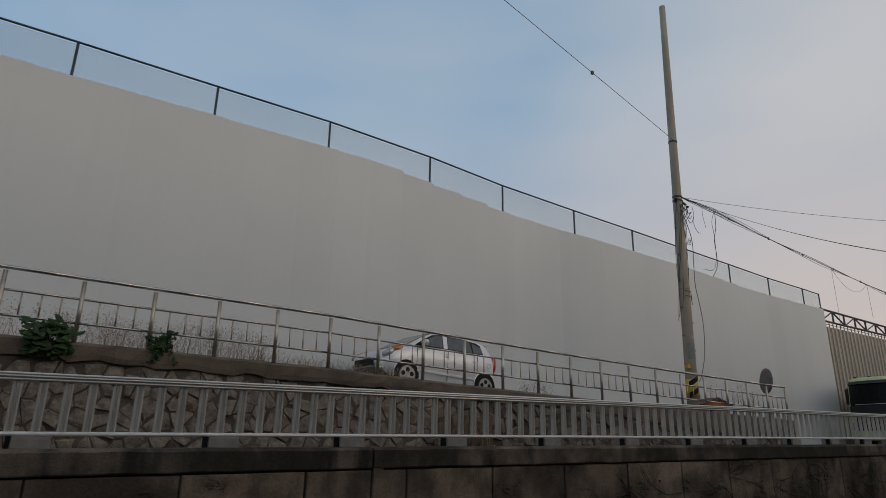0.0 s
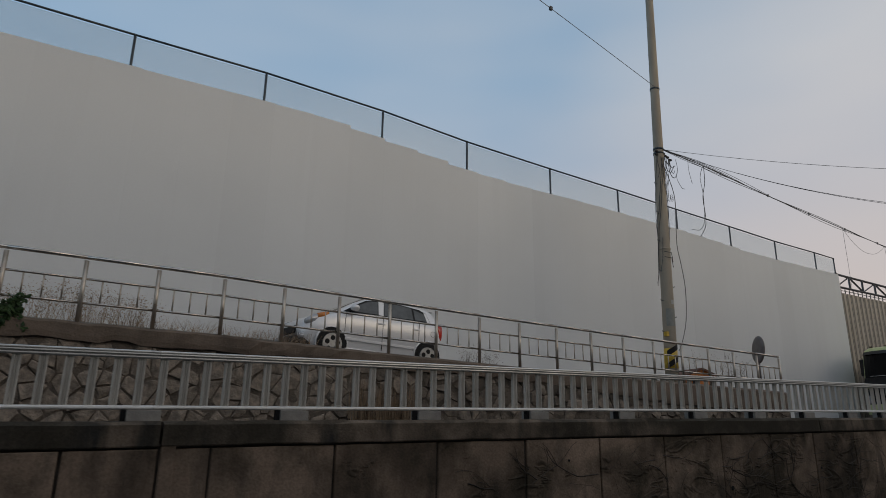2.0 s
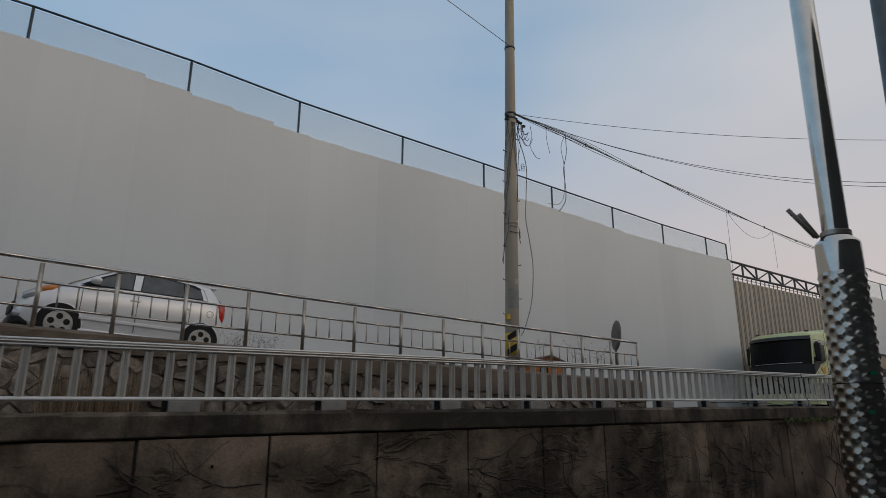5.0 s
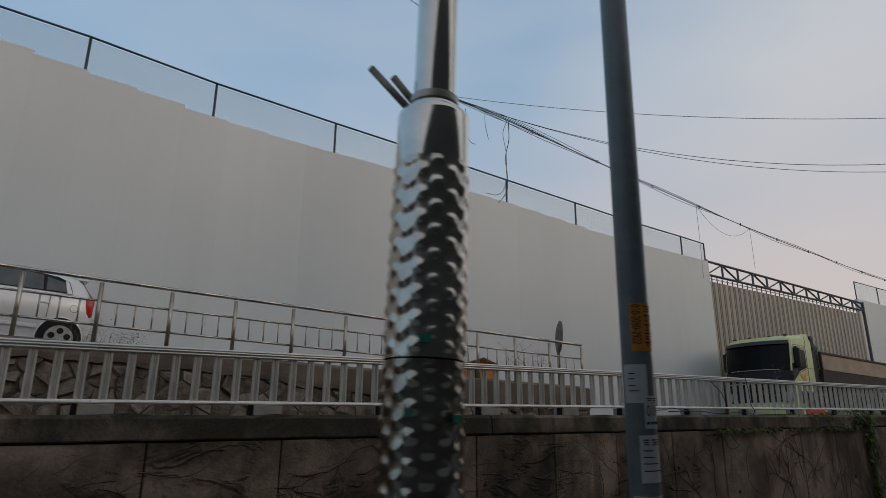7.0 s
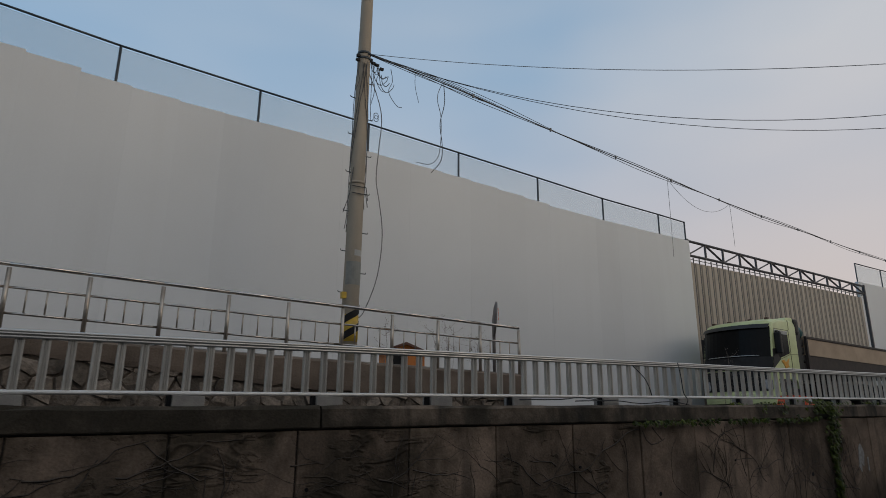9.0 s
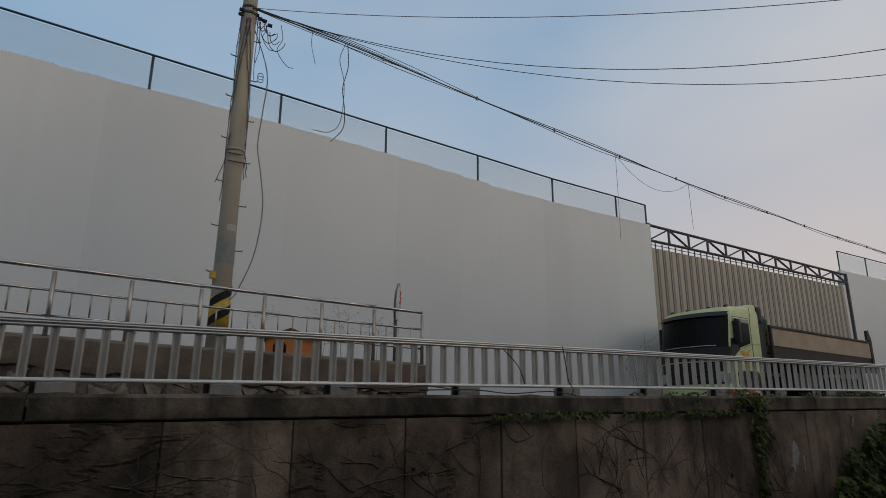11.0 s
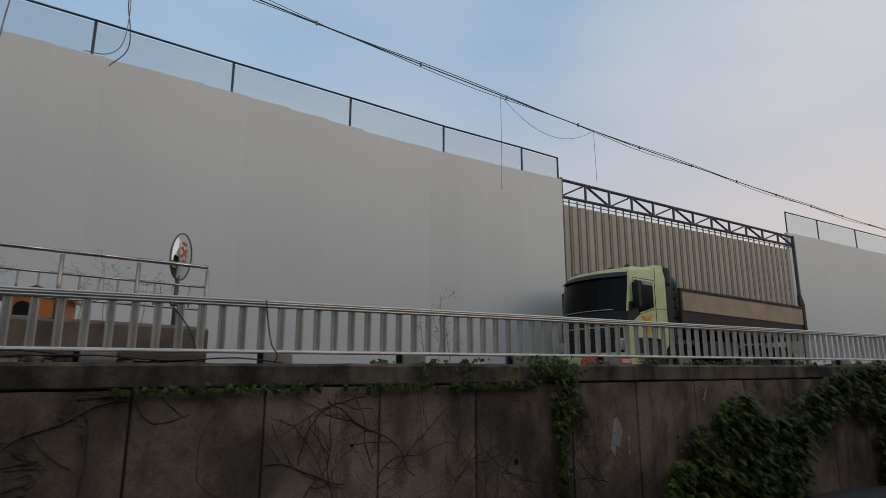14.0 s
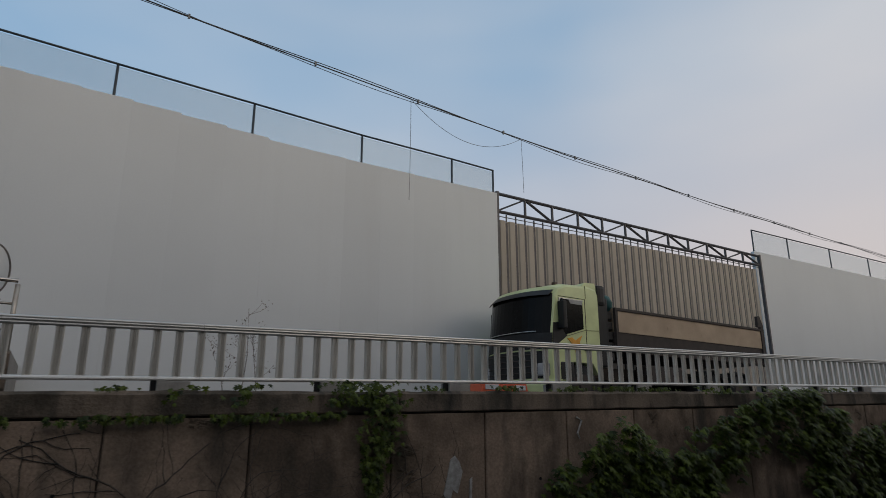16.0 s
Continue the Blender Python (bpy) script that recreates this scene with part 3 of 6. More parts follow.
for i in range(n + 1):
    x = GX0 + (GX1 - GX0) * i / n
    bm = B()
    tube(bm, [(x, GY, g_bot(x)), (x, GY, g_top(x))], 0.045, 6)
    part("upright", bm, M_TRUSS, gate)
    if i < n:
        x2 = GX0 + (GX1 - GX0) * (i + 1) / n
        bm = B()
        a, b = (g_bot(x), g_top(x2)) if i % 2 == 0 else (g_top(x), g_bot(x2))
        tube(bm, [(x, GY, a), (x2, GY, b)], 0.030 if i % 2 == 0 else 0.042, 6)
        part("diagonal", bm, M_TRUSS, gate)
for nm, x in (("gate_post", GX0 + 0.02), ("gate_post", GX1)):
    bm = B()
    box(bm, x - 0.045, x + 0.045, GY - 0.06, GY + 0.06, 1.6, g_top(x) + 0.06, 0.008)
    part(nm, bm, M_TRUSS, gate)
bm = B()
box(bm, GX0, GX1, GY + 0.05, GY + 0.07, 7.525, 7.545)
part("hanger_rail", bm, M_TRUSS, gate)
bm = B()
sec = [(0.010, 0.0), (0.016, -0.012), (0.075, -0.018), (0.105, -0.055), (0.285, -0.055), (0.330, -0.015), (0.345, 0.0), (0.345, 0.01), (0.010, 0.01)]
va, vb = [bm.verts.new((x, y, 1.9)) for x, y in sec], [bm.verts.new((x, y, 7.42)) for x, y in sec]
bm.faces.new(va), bm.faces.new(vb[::-1])
for i in range(len(sec)):
    bm.faces.new((va[i], va[(i + 1) % len(sec)], vb[(i + 1) % len(sec)], vb[i]))
sheet_mesh = finish("corrugation", bm, M_BEIGE)
bm = B()
box(bm, -0.018, 0.018, 0.0, 0.03, 7.40, 7.62)
hang_mesh = finish("hanger", bm, M_TRUSS)
# dark sheet added behind the gaps, as shade in the corrugation's grooves
bm = B()
box(bm, GX0, GX1 - 0.3, GY + 0.075, GY + 0.10, 1.9, 7.38)
part("groove_shade", bm, M_TRUSS, gate)
for i in range(36):
    x = GX0 + 0.06 + 0.36 * i
    part("corrugation", sheet_mesh, None, gate, m=pose(x, GY + 0.09, 0))
    part("hanger", hang_mesh, None, gate, m=pose(x, GY + 0.06, 0))

# ---- stainless railing on the ramp wall ----
SS_Y = 11.0
ss = thing("stainless_railing", pose(0, 0, 0), "stainless steel tube railing with thin balusters along the ramp edge", "railing")
SX = [20.2 - 1.03 * k for k in range(27)][::-1]
bm = B()
tube(bm, [(0, 0, -0.98), (0, 0, -0.03)], 0.033, 10)
post_mesh = finish("post", bm, M_POSTS, True)
bm = B()
tube(bm, [(0, 0, -0.68), (0, 0, -0.31)], 0.0125, 6)
bal_mesh = finish("baluster", bm, M_POSTS, True)
for x in SX:
    part("post", post_mesh, None, ss, m=pose(x, SS_Y, ss_z(x)))
for a, b in zip(SX, SX[1:]):
    for nm, dz, r in (("top_rail", 0.022, 0.031), ("middle_rail", -0.31, 0.019), ("lower_rail", -0.68, 0.019)):
        bm = B()
        e = 0.0 if nm == "top_rail" else 0.02
        tube(bm, [(a + e, SS_Y, ss_z(a) + dz), (b - e, SS_Y, ss_z(b) + dz)], r, 8)
        part(nm, bm, M_STEEL, ss, smooth=True)
    for k in (0.25, 0.5, 0.75):
        x = a + (b - a) * k
        part("baluster", bal_mesh, None, ss, m=pose(x, SS_Y, ss_z(x)))

# ---- rubble wall under the ramp ----
SW_Y = 10.85


def band_depth(x):
    return 0.25 * min(1.0, max(0.0, (x - 11.5) / 4.0))     # the concrete band deepens towards the low end


bm = B()
XS = [-40, -9, -4, 0.6, 4.7, 7.7, 10.8, 15, 20.25]
vs = [[bm.verts.new((x, y, z)) for y, z in ((SW_Y + 0.03, 1.0), (SW_Y + 0.03, ss_z(x) - 1.2), (SW_Y + 0.19, ss_z(x) - 1.2), (SW_Y + 0.19, 1.0))] for x in XS]
for a, b in zip(vs, vs[1:]):
    for j in range(4):
        bm.faces.new((a[j], a[(j + 1) % 4], b[(j + 1) % 4], b[j]))
bm.faces.new(vs[0]), bm.faces.new(vs[-1][::-1])
rubble = setting("wall_rubble", bm, M_BEDDING, "rubble stone wall with dark recessed mortar under the ramp")
rubble["category"] = "wall"
bm = B()
rings = []
for x in [-40] + list(np.arange(-6, 20.2, 0.2)) + [20.25]:
    z = ss_z(x)
    j1, j2, j3 = random.gauss(0, 0.010), random.gauss(0, 0.010), random.gauss(0, 0.007)
    rings.append([bm.verts.new((x, y, zz)) for y, zz in ((SW_Y - 0.02 + j1, z - 1.25 - band_depth(x) + 2 * j2), (SW_Y - 0.03 + j1, z - 1.17 - band_depth(x) + 2 * j2), (SW_Y - 0.02 + j3, z - 1.02 + j3), (SW_Y + 0.02 + j1, z - 0.985 + j3),
                                                         (SW_Y + 0.26, z - 0.975), (SW_Y + 0.26, z - 1.25 - band_depth(x)))])
for p, q in zip(rings, rings[1:]):
    for k in range(6):
        bm.faces.new((p[k], p[(k + 1) % 6], q[(k + 1) % 6], q[k]))
bm.faces.new(rings[0]), bm.faces.new(rings[-1][::-1])
part("coping", bm, M_UPCOP, rubble, "rough brown-grey concrete coping")

# ---- concrete utility pole and its cables ----
PX, PY, PZ0, PZ1 = 16.53, 11.74, 2.45, 16.4
up = thing("utility_pole", pose(PX, PY, PZ0), "tall tapered concrete utility pole with climbing pegs and a striped band", "utility pole")


def pole_at(z):
    return Vector((0, -0.027 * (z - PZ0), z - PZ0))


def pole_r(z):
    return 0.175 - 0.075 * (z - PZ0) / (PZ1 - PZ0)


bm = B()
tube(bm, [pole_at(PZ0 + (PZ1 - PZ0) * k / 8) for k in range(9)], pole_r(PZ0), 20, pole_r(PZ1))
part("shaft", bm, M_POLE, up, smooth=True)
bm = B()
tube(bm, [pole_at(3.04), pole_at(3.56)], pole_r(3.04) + 0.006, 20, pole_r(3.56) + 0.006)
band = part("warning_band", bm, M_YELLOW, up, "yellow band with black slanting stripes", smooth=True)
for z0, slant in ((3.02, 0.30), (3.34, 0.30)):
    bm = B()
    vv = []
    for k in range(15):
        a = radians(190 + 160 * k / 14)
        rr = pole_r(3.3) + 0.011
        z = z0 + slant * k / 14
        c = pole_at(z)
        vv.append([bm.verts.new(c + Vector((math.cos(a) * r, math.sin(a) * r, dz))) for r, dz in ((rr, 0), (rr, 0.15), (rr - .006, 0.15), (rr - .006, 0))])
    for a, b in zip(vv, vv[1:]):
        for j in range(4):
            bm.faces.new((a[j], a[(j + 1) % 4], b[(j + 1) % 4], b[j]))
    part("stripe", bm, M_BLACK, band)
for z in (9.15, 9.28, 11.2, 6.3):
    bm = B()
    tube(bm, [pole_at(z - 0.025), pole_at(z + 0.025)], pole_r(z) + 0.012, 20)
    part("clamp", bm, M_FENCE if z > 8 else M_POLE, up, smooth=True)
for i, z in enumerate(np.arange(4.0, 9.0, 0.42)):
    s = 1 if i % 2 else -1
    c = pole_at(z)
    bm = B()
    tube(bm, [c + Vector((s * pole_r(z) * 0.9, 0, 0)), c + Vector((s * (pole_r(z) + 0.12), -0.02, 0.0)), c + Vector((s * (pole_r(z) + 0.125), -0.02, 0.03))], 0.010, 6)
    part("climbing_peg", bm, M_FENCE, up)
bm = B()
box(bm, -0.23, -0.12, -0.14, -0.04, 1.42, 1.55, 0.01)
part("marker_box", bm, M_YELLOW, up, "small yellow marker box")
for dx, dz in ((0.13, -0.03), (0.20, -0.09), (0.29, -0.11), (0.40, -0.17), (-0.16, -0.02), (-0.17, -0.12)):
    bm = B()
    c = pole_at(9.2) + Vector((dx, -0.06, dz))
    box(bm, c.x - .045, c.x + .045, c.y - .03, c.y + .03, c.z - .03, c.z + .025, 0.01)
    part("splice_box", bm, M_BLACK, up)
rng = random.Random(4)
for k in range(7):                                     # slack loops under the clamp
    c = pole_at(9.15) + Vector((0.12 + .05 * k, rng.uniform(-.12, 0), -.04 * k))
    w, dp = rng.uniform(.15, .42), rng.uniform(.16, .5)
    bm = B()
    tube(bm, smooth_line([c, c + Vector((w * .15, 0, -dp * .7)), c + Vector((w * .5, -.02, -dp)), c + Vector((w * .9, 0, -dp * .65)), c + Vector((w, 0, -.10 - .2 * w))]), 0.008, 5)
    part("cable_loop", bm, M_WIRE, up, smooth=True)
for dx, L, w in ((.22, .95, -.04), (.30, .60, .10), (.62, .85, .16), (-.15, .75, -.05), (.16, 1.35, .02)):
    c = pole_at(9.1) + Vector((dx, -.08, 0))
    bm = B()
    tube(bm, smooth_line([c, c + Vector((w * .3, 0, -L * .35)), c + Vector((-w * .3, -.02, -L * .7)), c + Vector((w, 0, -L)), c + Vector((w * 1.7 + .03, 0, -L * 1.02))]), 0.007, 5)
    part("loose_cable_end", bm, M_WIRE, up, smooth=True)
for k, (z, t) in enumerate(((7.86, .8), (7.80, .3))):   # a small coil on the hanging lead
    bm = B()
    tube(bm, [pole_at(z) + Vector((.30 + .055 * math.cos(a), -.12, .07 * math.sin(a))) for a in np.linspace(t, t + 6.1, 16)], .007, 5)
    part("cable_coil", bm, M_WIRE, up)
for z0, z1, a0, a1, mt, nm in ((4.15, 4.62, 200, 345, M_PATCHG, "painted_patch"), (4.74, 4.86, 255, 315, M_PAPER, "paper_label")):
    bm = B()
    vv = []
    for k in range(11):
        a = radians(a0 + (a1 - a0) * k / 10)
        vv.append([bm.verts.new(pole_at(z) + Vector((math.cos(a) * r, math.sin(a) * r, 0))) for r, z in ((pole_r(z0) + .004, z0), (pole_r(z1) + .004, z1), (pole_r(z1) - .004, z1), (pole_r(z0) - .004, z0))])
    for a, b in zip(vv, vv[1:]):
        for j in range(4):
            bm.faces.new((a[j], a[(j + 1) % 4], b[(j + 1) % 4], b[j]))
    bm.faces.new(vv[0]), bm.faces.new(vv[-1][::-1])
    part(nm, bm, mt, up)
for k in range(5):
    a0 = rng.uniform(3.4, 5.6)
    pts = []
    for j in range(12):
        z = 9.0 - j * rng.uniform(0.28, 0.34)
        a = a0 + j * 0.22 * (1 if k % 2 else -1)
        c = pole_at(z)
        rr = pole_r(z) + 0.02 + (0.05 if j == 11 else 0)
        pts.append(c + Vector((math.cos(a) * rr, math.sin(a) * rr, 0)))
    bm = B()
    tube(bm, smooth_line(pts, 3), 0.008, 5)
    part("bound_cable", bm, M_WIRE, up)
for z in (6.2, 6.05):
    c = pole_at(z)
    bm = B()
    tube(bm, [c + Vector((-.15, -.12, 0)), c + Vector((0, -.2, -.03)), c + Vector((.16, -.1, 0.02)), c + Vector((.22, -.08, -.25))], 0.009, 5)
    part("bound_cable", bm, M_WIRE, up)
bm = B()
tube(bm, [pole_at(6.2) + Vector((-.14, -.1, .4)), pole_at(6) + Vector((-.2, -.1, 0)), pole_at(5.8) + Vector((-.32, -.1, -.2))], 0.008, 5)
part("bound_cable", bm, M_WIRE, up)
bm = B()
tube(bm, smooth_line([(0.05, -.2, 6.6), (0.42, -.25, 5.55), (0.40, -.25, 4.7), (0.36, -.25, 4.0), (0.45, -.25, 3.5), (0.54, -.25, 2.9), (0.52, -.25, 2.3), (0.42, -.25, 1.75), (0.22, -.22, 1.2), (0.12, -.2, 1.05)]), 0.011, 6)
part("drooping_cable", bm, M_WIREG, up, "grey drooping cable", smooth=True)

span = thing("overhead_cables", pose(16.53, 11.45, 9.2), "bundle of black overhead cables with loose hanging ends", "cable")
O = Vector((16.53, 11.45, 9.2))
main = [(0.1, 0, 0.05), (2.0, .2, .1), (6.3, .41, -0.18), (12.2, .75, -0.42), (15.7, .93, -.54), (24.9, 1.45, -.62), (36, 2.06, -.55), (48, 2.7, -.1)]
mx = np.linspace(0.1, 48, 60)


def main_at(x, off=0.0):
    return Vector((x, np.interp(x, [p[0] for p in main], [p[1] for p in main]),
                   np.interp(x, [p[0] for p in main], [p[2] for p in main]) + off))


for k, (amp, off, r) in enumerate(((0.0, 0.0, 0.014), (0.03, 0.03, 0.010), (0.045, -0.05, 0.008))):
    bm = B()
    tube(bm, [main_at(x, off * min(1, x / 3) + amp * math.sin(x * (0.55 + .2 * k) + k)) for x in mx], r, 5)
    part("cable", bm, M_WIRE, span, smooth=True)
for k, (amp, x1) in enumerate(((.07, 4.6), (-.07, 3.6), (.12, 6.0))):    # slack strands fanning out from the clamp
    bm = B()
    tube(bm, [main_at(x, amp * math.sin(math.pi * x / x1)) for x in np.linspace(.1, x1, 18)], .007, 5)
    part("cable", bm, M_WIRE, span, smooth=True)
for x in np.arange(3.0, 34, 2.6):
    c = main_at(x)
    bm = B()
    box(bm, c.x - .02, c.x + .02, c.y - .02, c.y + .02, c.z - .04, c.z + .05)
    part("spacer_clip", bm, M_WIREG, span)
for nm, pts, mt, r in (("hanging_cable", [main_at(2.12) + Vector(d) for d in ((0, 0, 0), (.06, .06, -.5), (-.02, .12, -1.0), (.06, .15, -1.5), (.05, .18, -1.9), (-.2, .2, -2.25))], M_WIRE, 0.010),
                       ("hanging_cable", [main_at(2.08) + Vector(d) for d in ((0, 0, 0), (-.1, .06, -.4), (.05, .12, -.9), (.02, .15, -1.75), (-.2, .18, -2.05), (-.55, .2, -2.08))], M_WIREG, 0.008),
                       ("hanging_cable", [main_at(1.3), main_at(1.3) + Vector((0, 0, -.35)), main_at(1.3) + Vector((.1, 0, -.75))], M_WIRE, 0.006),
                       ("hanging_cable", [main_at(10.6), main_at(10.6) + Vector((0, 0, -1.2)), main_at(10.6) + Vector((-.02, 0, -2.5))], M_WIREG, 0.006),
                       ("hanging_cable", [main_at(14.0), main_at(14.0) + Vector((0.02, 0, -.8)), main_at(14.0) + Vector((.03, 0, -1.5))], M_WIREG, 0.006),
                       ("looped_cable", sag(main_at(10.6), main_at(14.0), 0.62, 14), M_WIREG, 0.006)):
    bm = B()
    tube(bm, smooth_line(pts, 4), r, 5)
    part(nm, bm, mt, span, smooth=True)
for k, (e, drop, r) in enumerate((((35.35, -7.93, 9.61), 1.86, 0.0065), ((33.08, -6.33, 12.41), 4.07, 0.0065), ((32.27, -1.14, 9.54), 2.40, 0.0065))):
    bm = B()
    tube(bm, sag((0, 0, 0.05), Vector(e) - O, drop, 40), r, 5)
    part("service_cable", bm, M_WIRE if k else M_WIREG, span, smooth=True)
bm = B()
tube(bm, sag((-.08, -.05, 2.0), Vector((-16.64, 3.6, 11.25)) - O, -0.1, 20), 0.009, 5)
guy = part("thin_line", bm, M_WIREG, span, smooth=True)
bm = B()
c = sag((-.08, -.05, 2.0), Vector((-16.64, 3.6, 11.25)) - O, -0.1, 20)[3]
box(bm, c.x - .04, c.x + .04, c.y - .03, c.y + .03, c.z - .05, c.z + .05, 0.01)
part("line_insulator", bm, M_WIRE, guy)

# ---- near poles on the pavement ----
cp = thing("chrome_post", pose(9.803, 1.563, 0, 0.49, 1.37, 0), "polished steel post with an embossed anti-poster sleeve and green tape bits", "post")


def sleeve(z0, z1, r0, r1, phase):
    bm = B()
    nz, na = int((z1 - z0) / 0.0066), 132
    rings = []
    for i in range(nz + 1):
        z = z0 + (z1 - z0) * i / nz
        fade = min(1, max(0, min((z - z0), (z1 - z)) / 0.02))
        ring = []
        for j in range(na):
            a = 2 * math.pi * j / na
            u, w = 8 * a, 2 * math.pi * z / 0.066 + phase
            k = math.cos(u) * math.cos(w)
            h = (0.0050 * max(k, 0) ** 0.9 + 0.0008 * k) * fade + 0.0015 * noise.noise((math.cos(a) * 3, math.sin(a) * 3, z * 9))
            r = r0 + (r1 - r0) * (i / nz) + h
            ring.append(bm.verts.new((math.cos(a) * r, math.sin(a) * r, z)))
        rings.append(ring)
    for a, b in zip(rings, rings[1:]):
        for j in range(na):
            bm.faces.new((a[j], a[(j + 1) % na], b[(j + 1) % na], b[j]))
    return bm


part("embossed_sleeve", sleeve(1.689, 2.225, 0.1045, 0.1025, 0.0), M_SLEEVE, cp, smooth=True)
part("embossed_sleeve", sleeve(0.45, 1.685, 0.106, 0.102, 1.3), M_GRIMY_REFL, cp, "grimy embossed steel sleeve, its colour also darkened for the reflected street", smooth=True)
bm = B()
tube(bm, [(0, 0, 0.02), (0, 0, 0.46)], 0.100, 40)
part("lower_tube", bm, M_CHROME, cp, smooth=True)


def lathe(prof, n=48):
    bm = B()
    rr = [[bm.verts.new((r * math.cos(2 * math.pi * j / n), r * math.sin(2 * math.pi * j / n), z)) for j in range(n)] for r, z in prof]
    for a, b in zip(rr, rr[1:]):
        for j in range(n):
            bm.faces.new((a[j], a[(j + 1) % n], b[(j + 1) % n], b[j]))
    return bm


part("collar", lathe([(0.1025, 2.22), (0.1025, 2.368), (0.100, 2.380), (0.066, 2.412), (0.064, 2.417), (0.064, 2.432)]), M_CHROME, cp, smooth=True)
part("ring", lathe([(0.063, 2.412), (0.070, 2.416), (0.070, 2.438), (0.063, 2.442)]), M_POSTS, cp, "dull steel ring")
part("upper_tube", lathe([(0.0605, 2.41), (0.0605, 4.6), (0.05, 4.63), (0.0, 4.635)]), M_CHROME, cp, smooth=True)
for a, b in (((-0.02, 0.09, 2.43), (-0.135, 0.155, 2.572)), ((0.03, 0.10, 2.44), (-0.068, 0.135, 2.556))):
    bm = B()
    tube(bm, [a, b], 0.0115, 12)
    part("steel_rod", bm, M_RODS, cp, "dull grey steel rod", smooth=True)
for ang, z, w in ((238, 1.722, 0.03), (222, 1.548, 0.022), (283, 1.538, 0.025)):
    bm = B()
    a, r = radians(ang), 0.117
    c = Vector((math.cos(a) * r, math.sin(a) * r, z))
    t = Vector((-math.sin(a), math.cos(a), 0))
    o = Vector((math.cos(a), math.sin(a), 0)) * 0.002
    hexa(bm, [c - t * w / 2, c + t * w / 2, c + t * w / 2 + o, c - t * w / 2 + o] + [p + Vector((0, 0, 0.018)) for p in (c - t * w / 2, c + t * w / 2, c + t * w / 2 + o, c - t * w / 2 + o)])
    part("tape_scrap", bm, M_GREEN, cp, "green tape scrap")

LR = 0.044
lp = thing("lamp_post", pose(10.6235, 1.5365, 0, 2.8, -2.525, 0), "blue-grey painted steel post with pasted paper stickers", "post")
part("shaft", lathe([(LR + .004, 0.0), (LR + .001, 1.6), (LR - .004, 5.5), (0.0, 5.51)]), M_LAMPPOLE, lp, smooth=True)
part("base_plate", lathe([(0.0, 0.0), (0.12, 0.0), (0.12, 0.018), (LR, 0.022), (LR, 0.05)]), M_LAMPPOLE, lp)


def wrap(bm, u0, u1, z0, z1, ang, lift=0.0015, n=10, skew=0.0):
    """A thin sheet bent round the post: u in metres round it from the bearing ang."""
    vv = []
    for k in range(n + 1):
        u = u0 + (u1 - u0) * k / n
        a = radians(ang) + u / LR
        r1, r2 = LR + 0.0008, LR + 0.0008 + lift
        s = skew * (u - u0)
        vv.append([bm.verts.new((math.cos(a) * r, math.sin(a) * r, z + s)) for r, z in ((r2, z0), (r2, z1), (r1, z1), (r1, z0))])
    for a, b in zip(vv, vv[1:]):
        for j in range(4):
            bm.faces.new((a[j], b[j], b[(j + 1) % 4], a[(j + 1) % 4]))
    bm.faces.new(vv[0]), bm.faces.new(vv[-1][::-1])
    return bm


ST = 266


def arc(d):
    return radians(d) * LR


orange = part("phone_sticker", wrap(B(), arc(-62), arc(60), 1.757, 1.902, ST), M_ORANGEST, lp, "orange sticker with black digits")


def bent_text(body, size, u_base, z_top, ang, name, parent, stretch=1.0, down=True):
    """Letters bent round the post, reading downwards or round it."""
    cu = bpy.data.curves.new(name, "FONT")
    cu.body, cu.size, cu.extrude = body, size, 0.0
    tmp = bpy.data.objects.new(name, cu)
    me = bpy.data.meshes.new_from_object(tmp)
    bpy.data.objects.remove(tmp)
    for v in me.vertices:
        along, up_ = v.co.x * stretch, v.co.y
        a = radians(ang) + (u_base + (up_ if down else along)) / LR
        r = LR + 0.0035
        v.co = (math.cos(a) * r, math.sin(a) * r, z_top - along if down else z_top + up_)
    me.materials.append(M_INK)
    return part(name, me, None, parent)


def bar(parent, u0, u1, z0, z1):
    part("print_bar", wrap(B(), u0, u1, z0, z1, ST, 0.0026, 3), M_INK, parent)


def glyph(parent, u, z, w, h, rng):
    """An unreadable printed character: two or three strokes in a block."""
    k = h / 5
    bar(parent, u, u + w, z - k, z)
    bar(parent, u + w * rng.uniform(0, .5), u + w * rng.uniform(.7, 1), z - 3.1 * k, z - 2.2 * k)
    if rng.random() < .7:
        bar(parent, u + w * .1, u + w, z - h, z - h + .8 * k)


rng = random.Random(9)
bent_text("010-2080-2922", 0.036, arc(-55), 1.898, ST, "phone_number", orange, 0.545)
for z in (1.894, 1.866, 1.838, 1.812, 1.784):
    glyph(orange, arc(-8), z, .018, .020, rng)
for z in (1.893, 1.868, 1.842, 1.816, 1.790):
    glyph(orange, arc(26), z, .016, .014, rng)
p1 = part("paper_sticker", wrap(B(), arc(-104), arc(-12), 1.605, 1.718, ST, skew=0.02), M_PAPER, lp, "faded grey paper sticker")
for z in (1.69, 1.675, 1.655, 1.64):
    bar(p1, arc(-82), arc(-82) + rng.uniform(.015, .035), z, z + .0025)
p4 = part("paper_sticker", wrap(B(), arc(24), arc(92), 1.650, 1.742, ST, skew=0.02), M_PAPER, lp, "faded grey paper sticker")
p2 = part("paper_sticker", wrap(B(), arc(-30), arc(88), 1.534, 1.628, ST, skew=-0.03), M_PAPER, lp, "white torn paper sticker with smudged print")
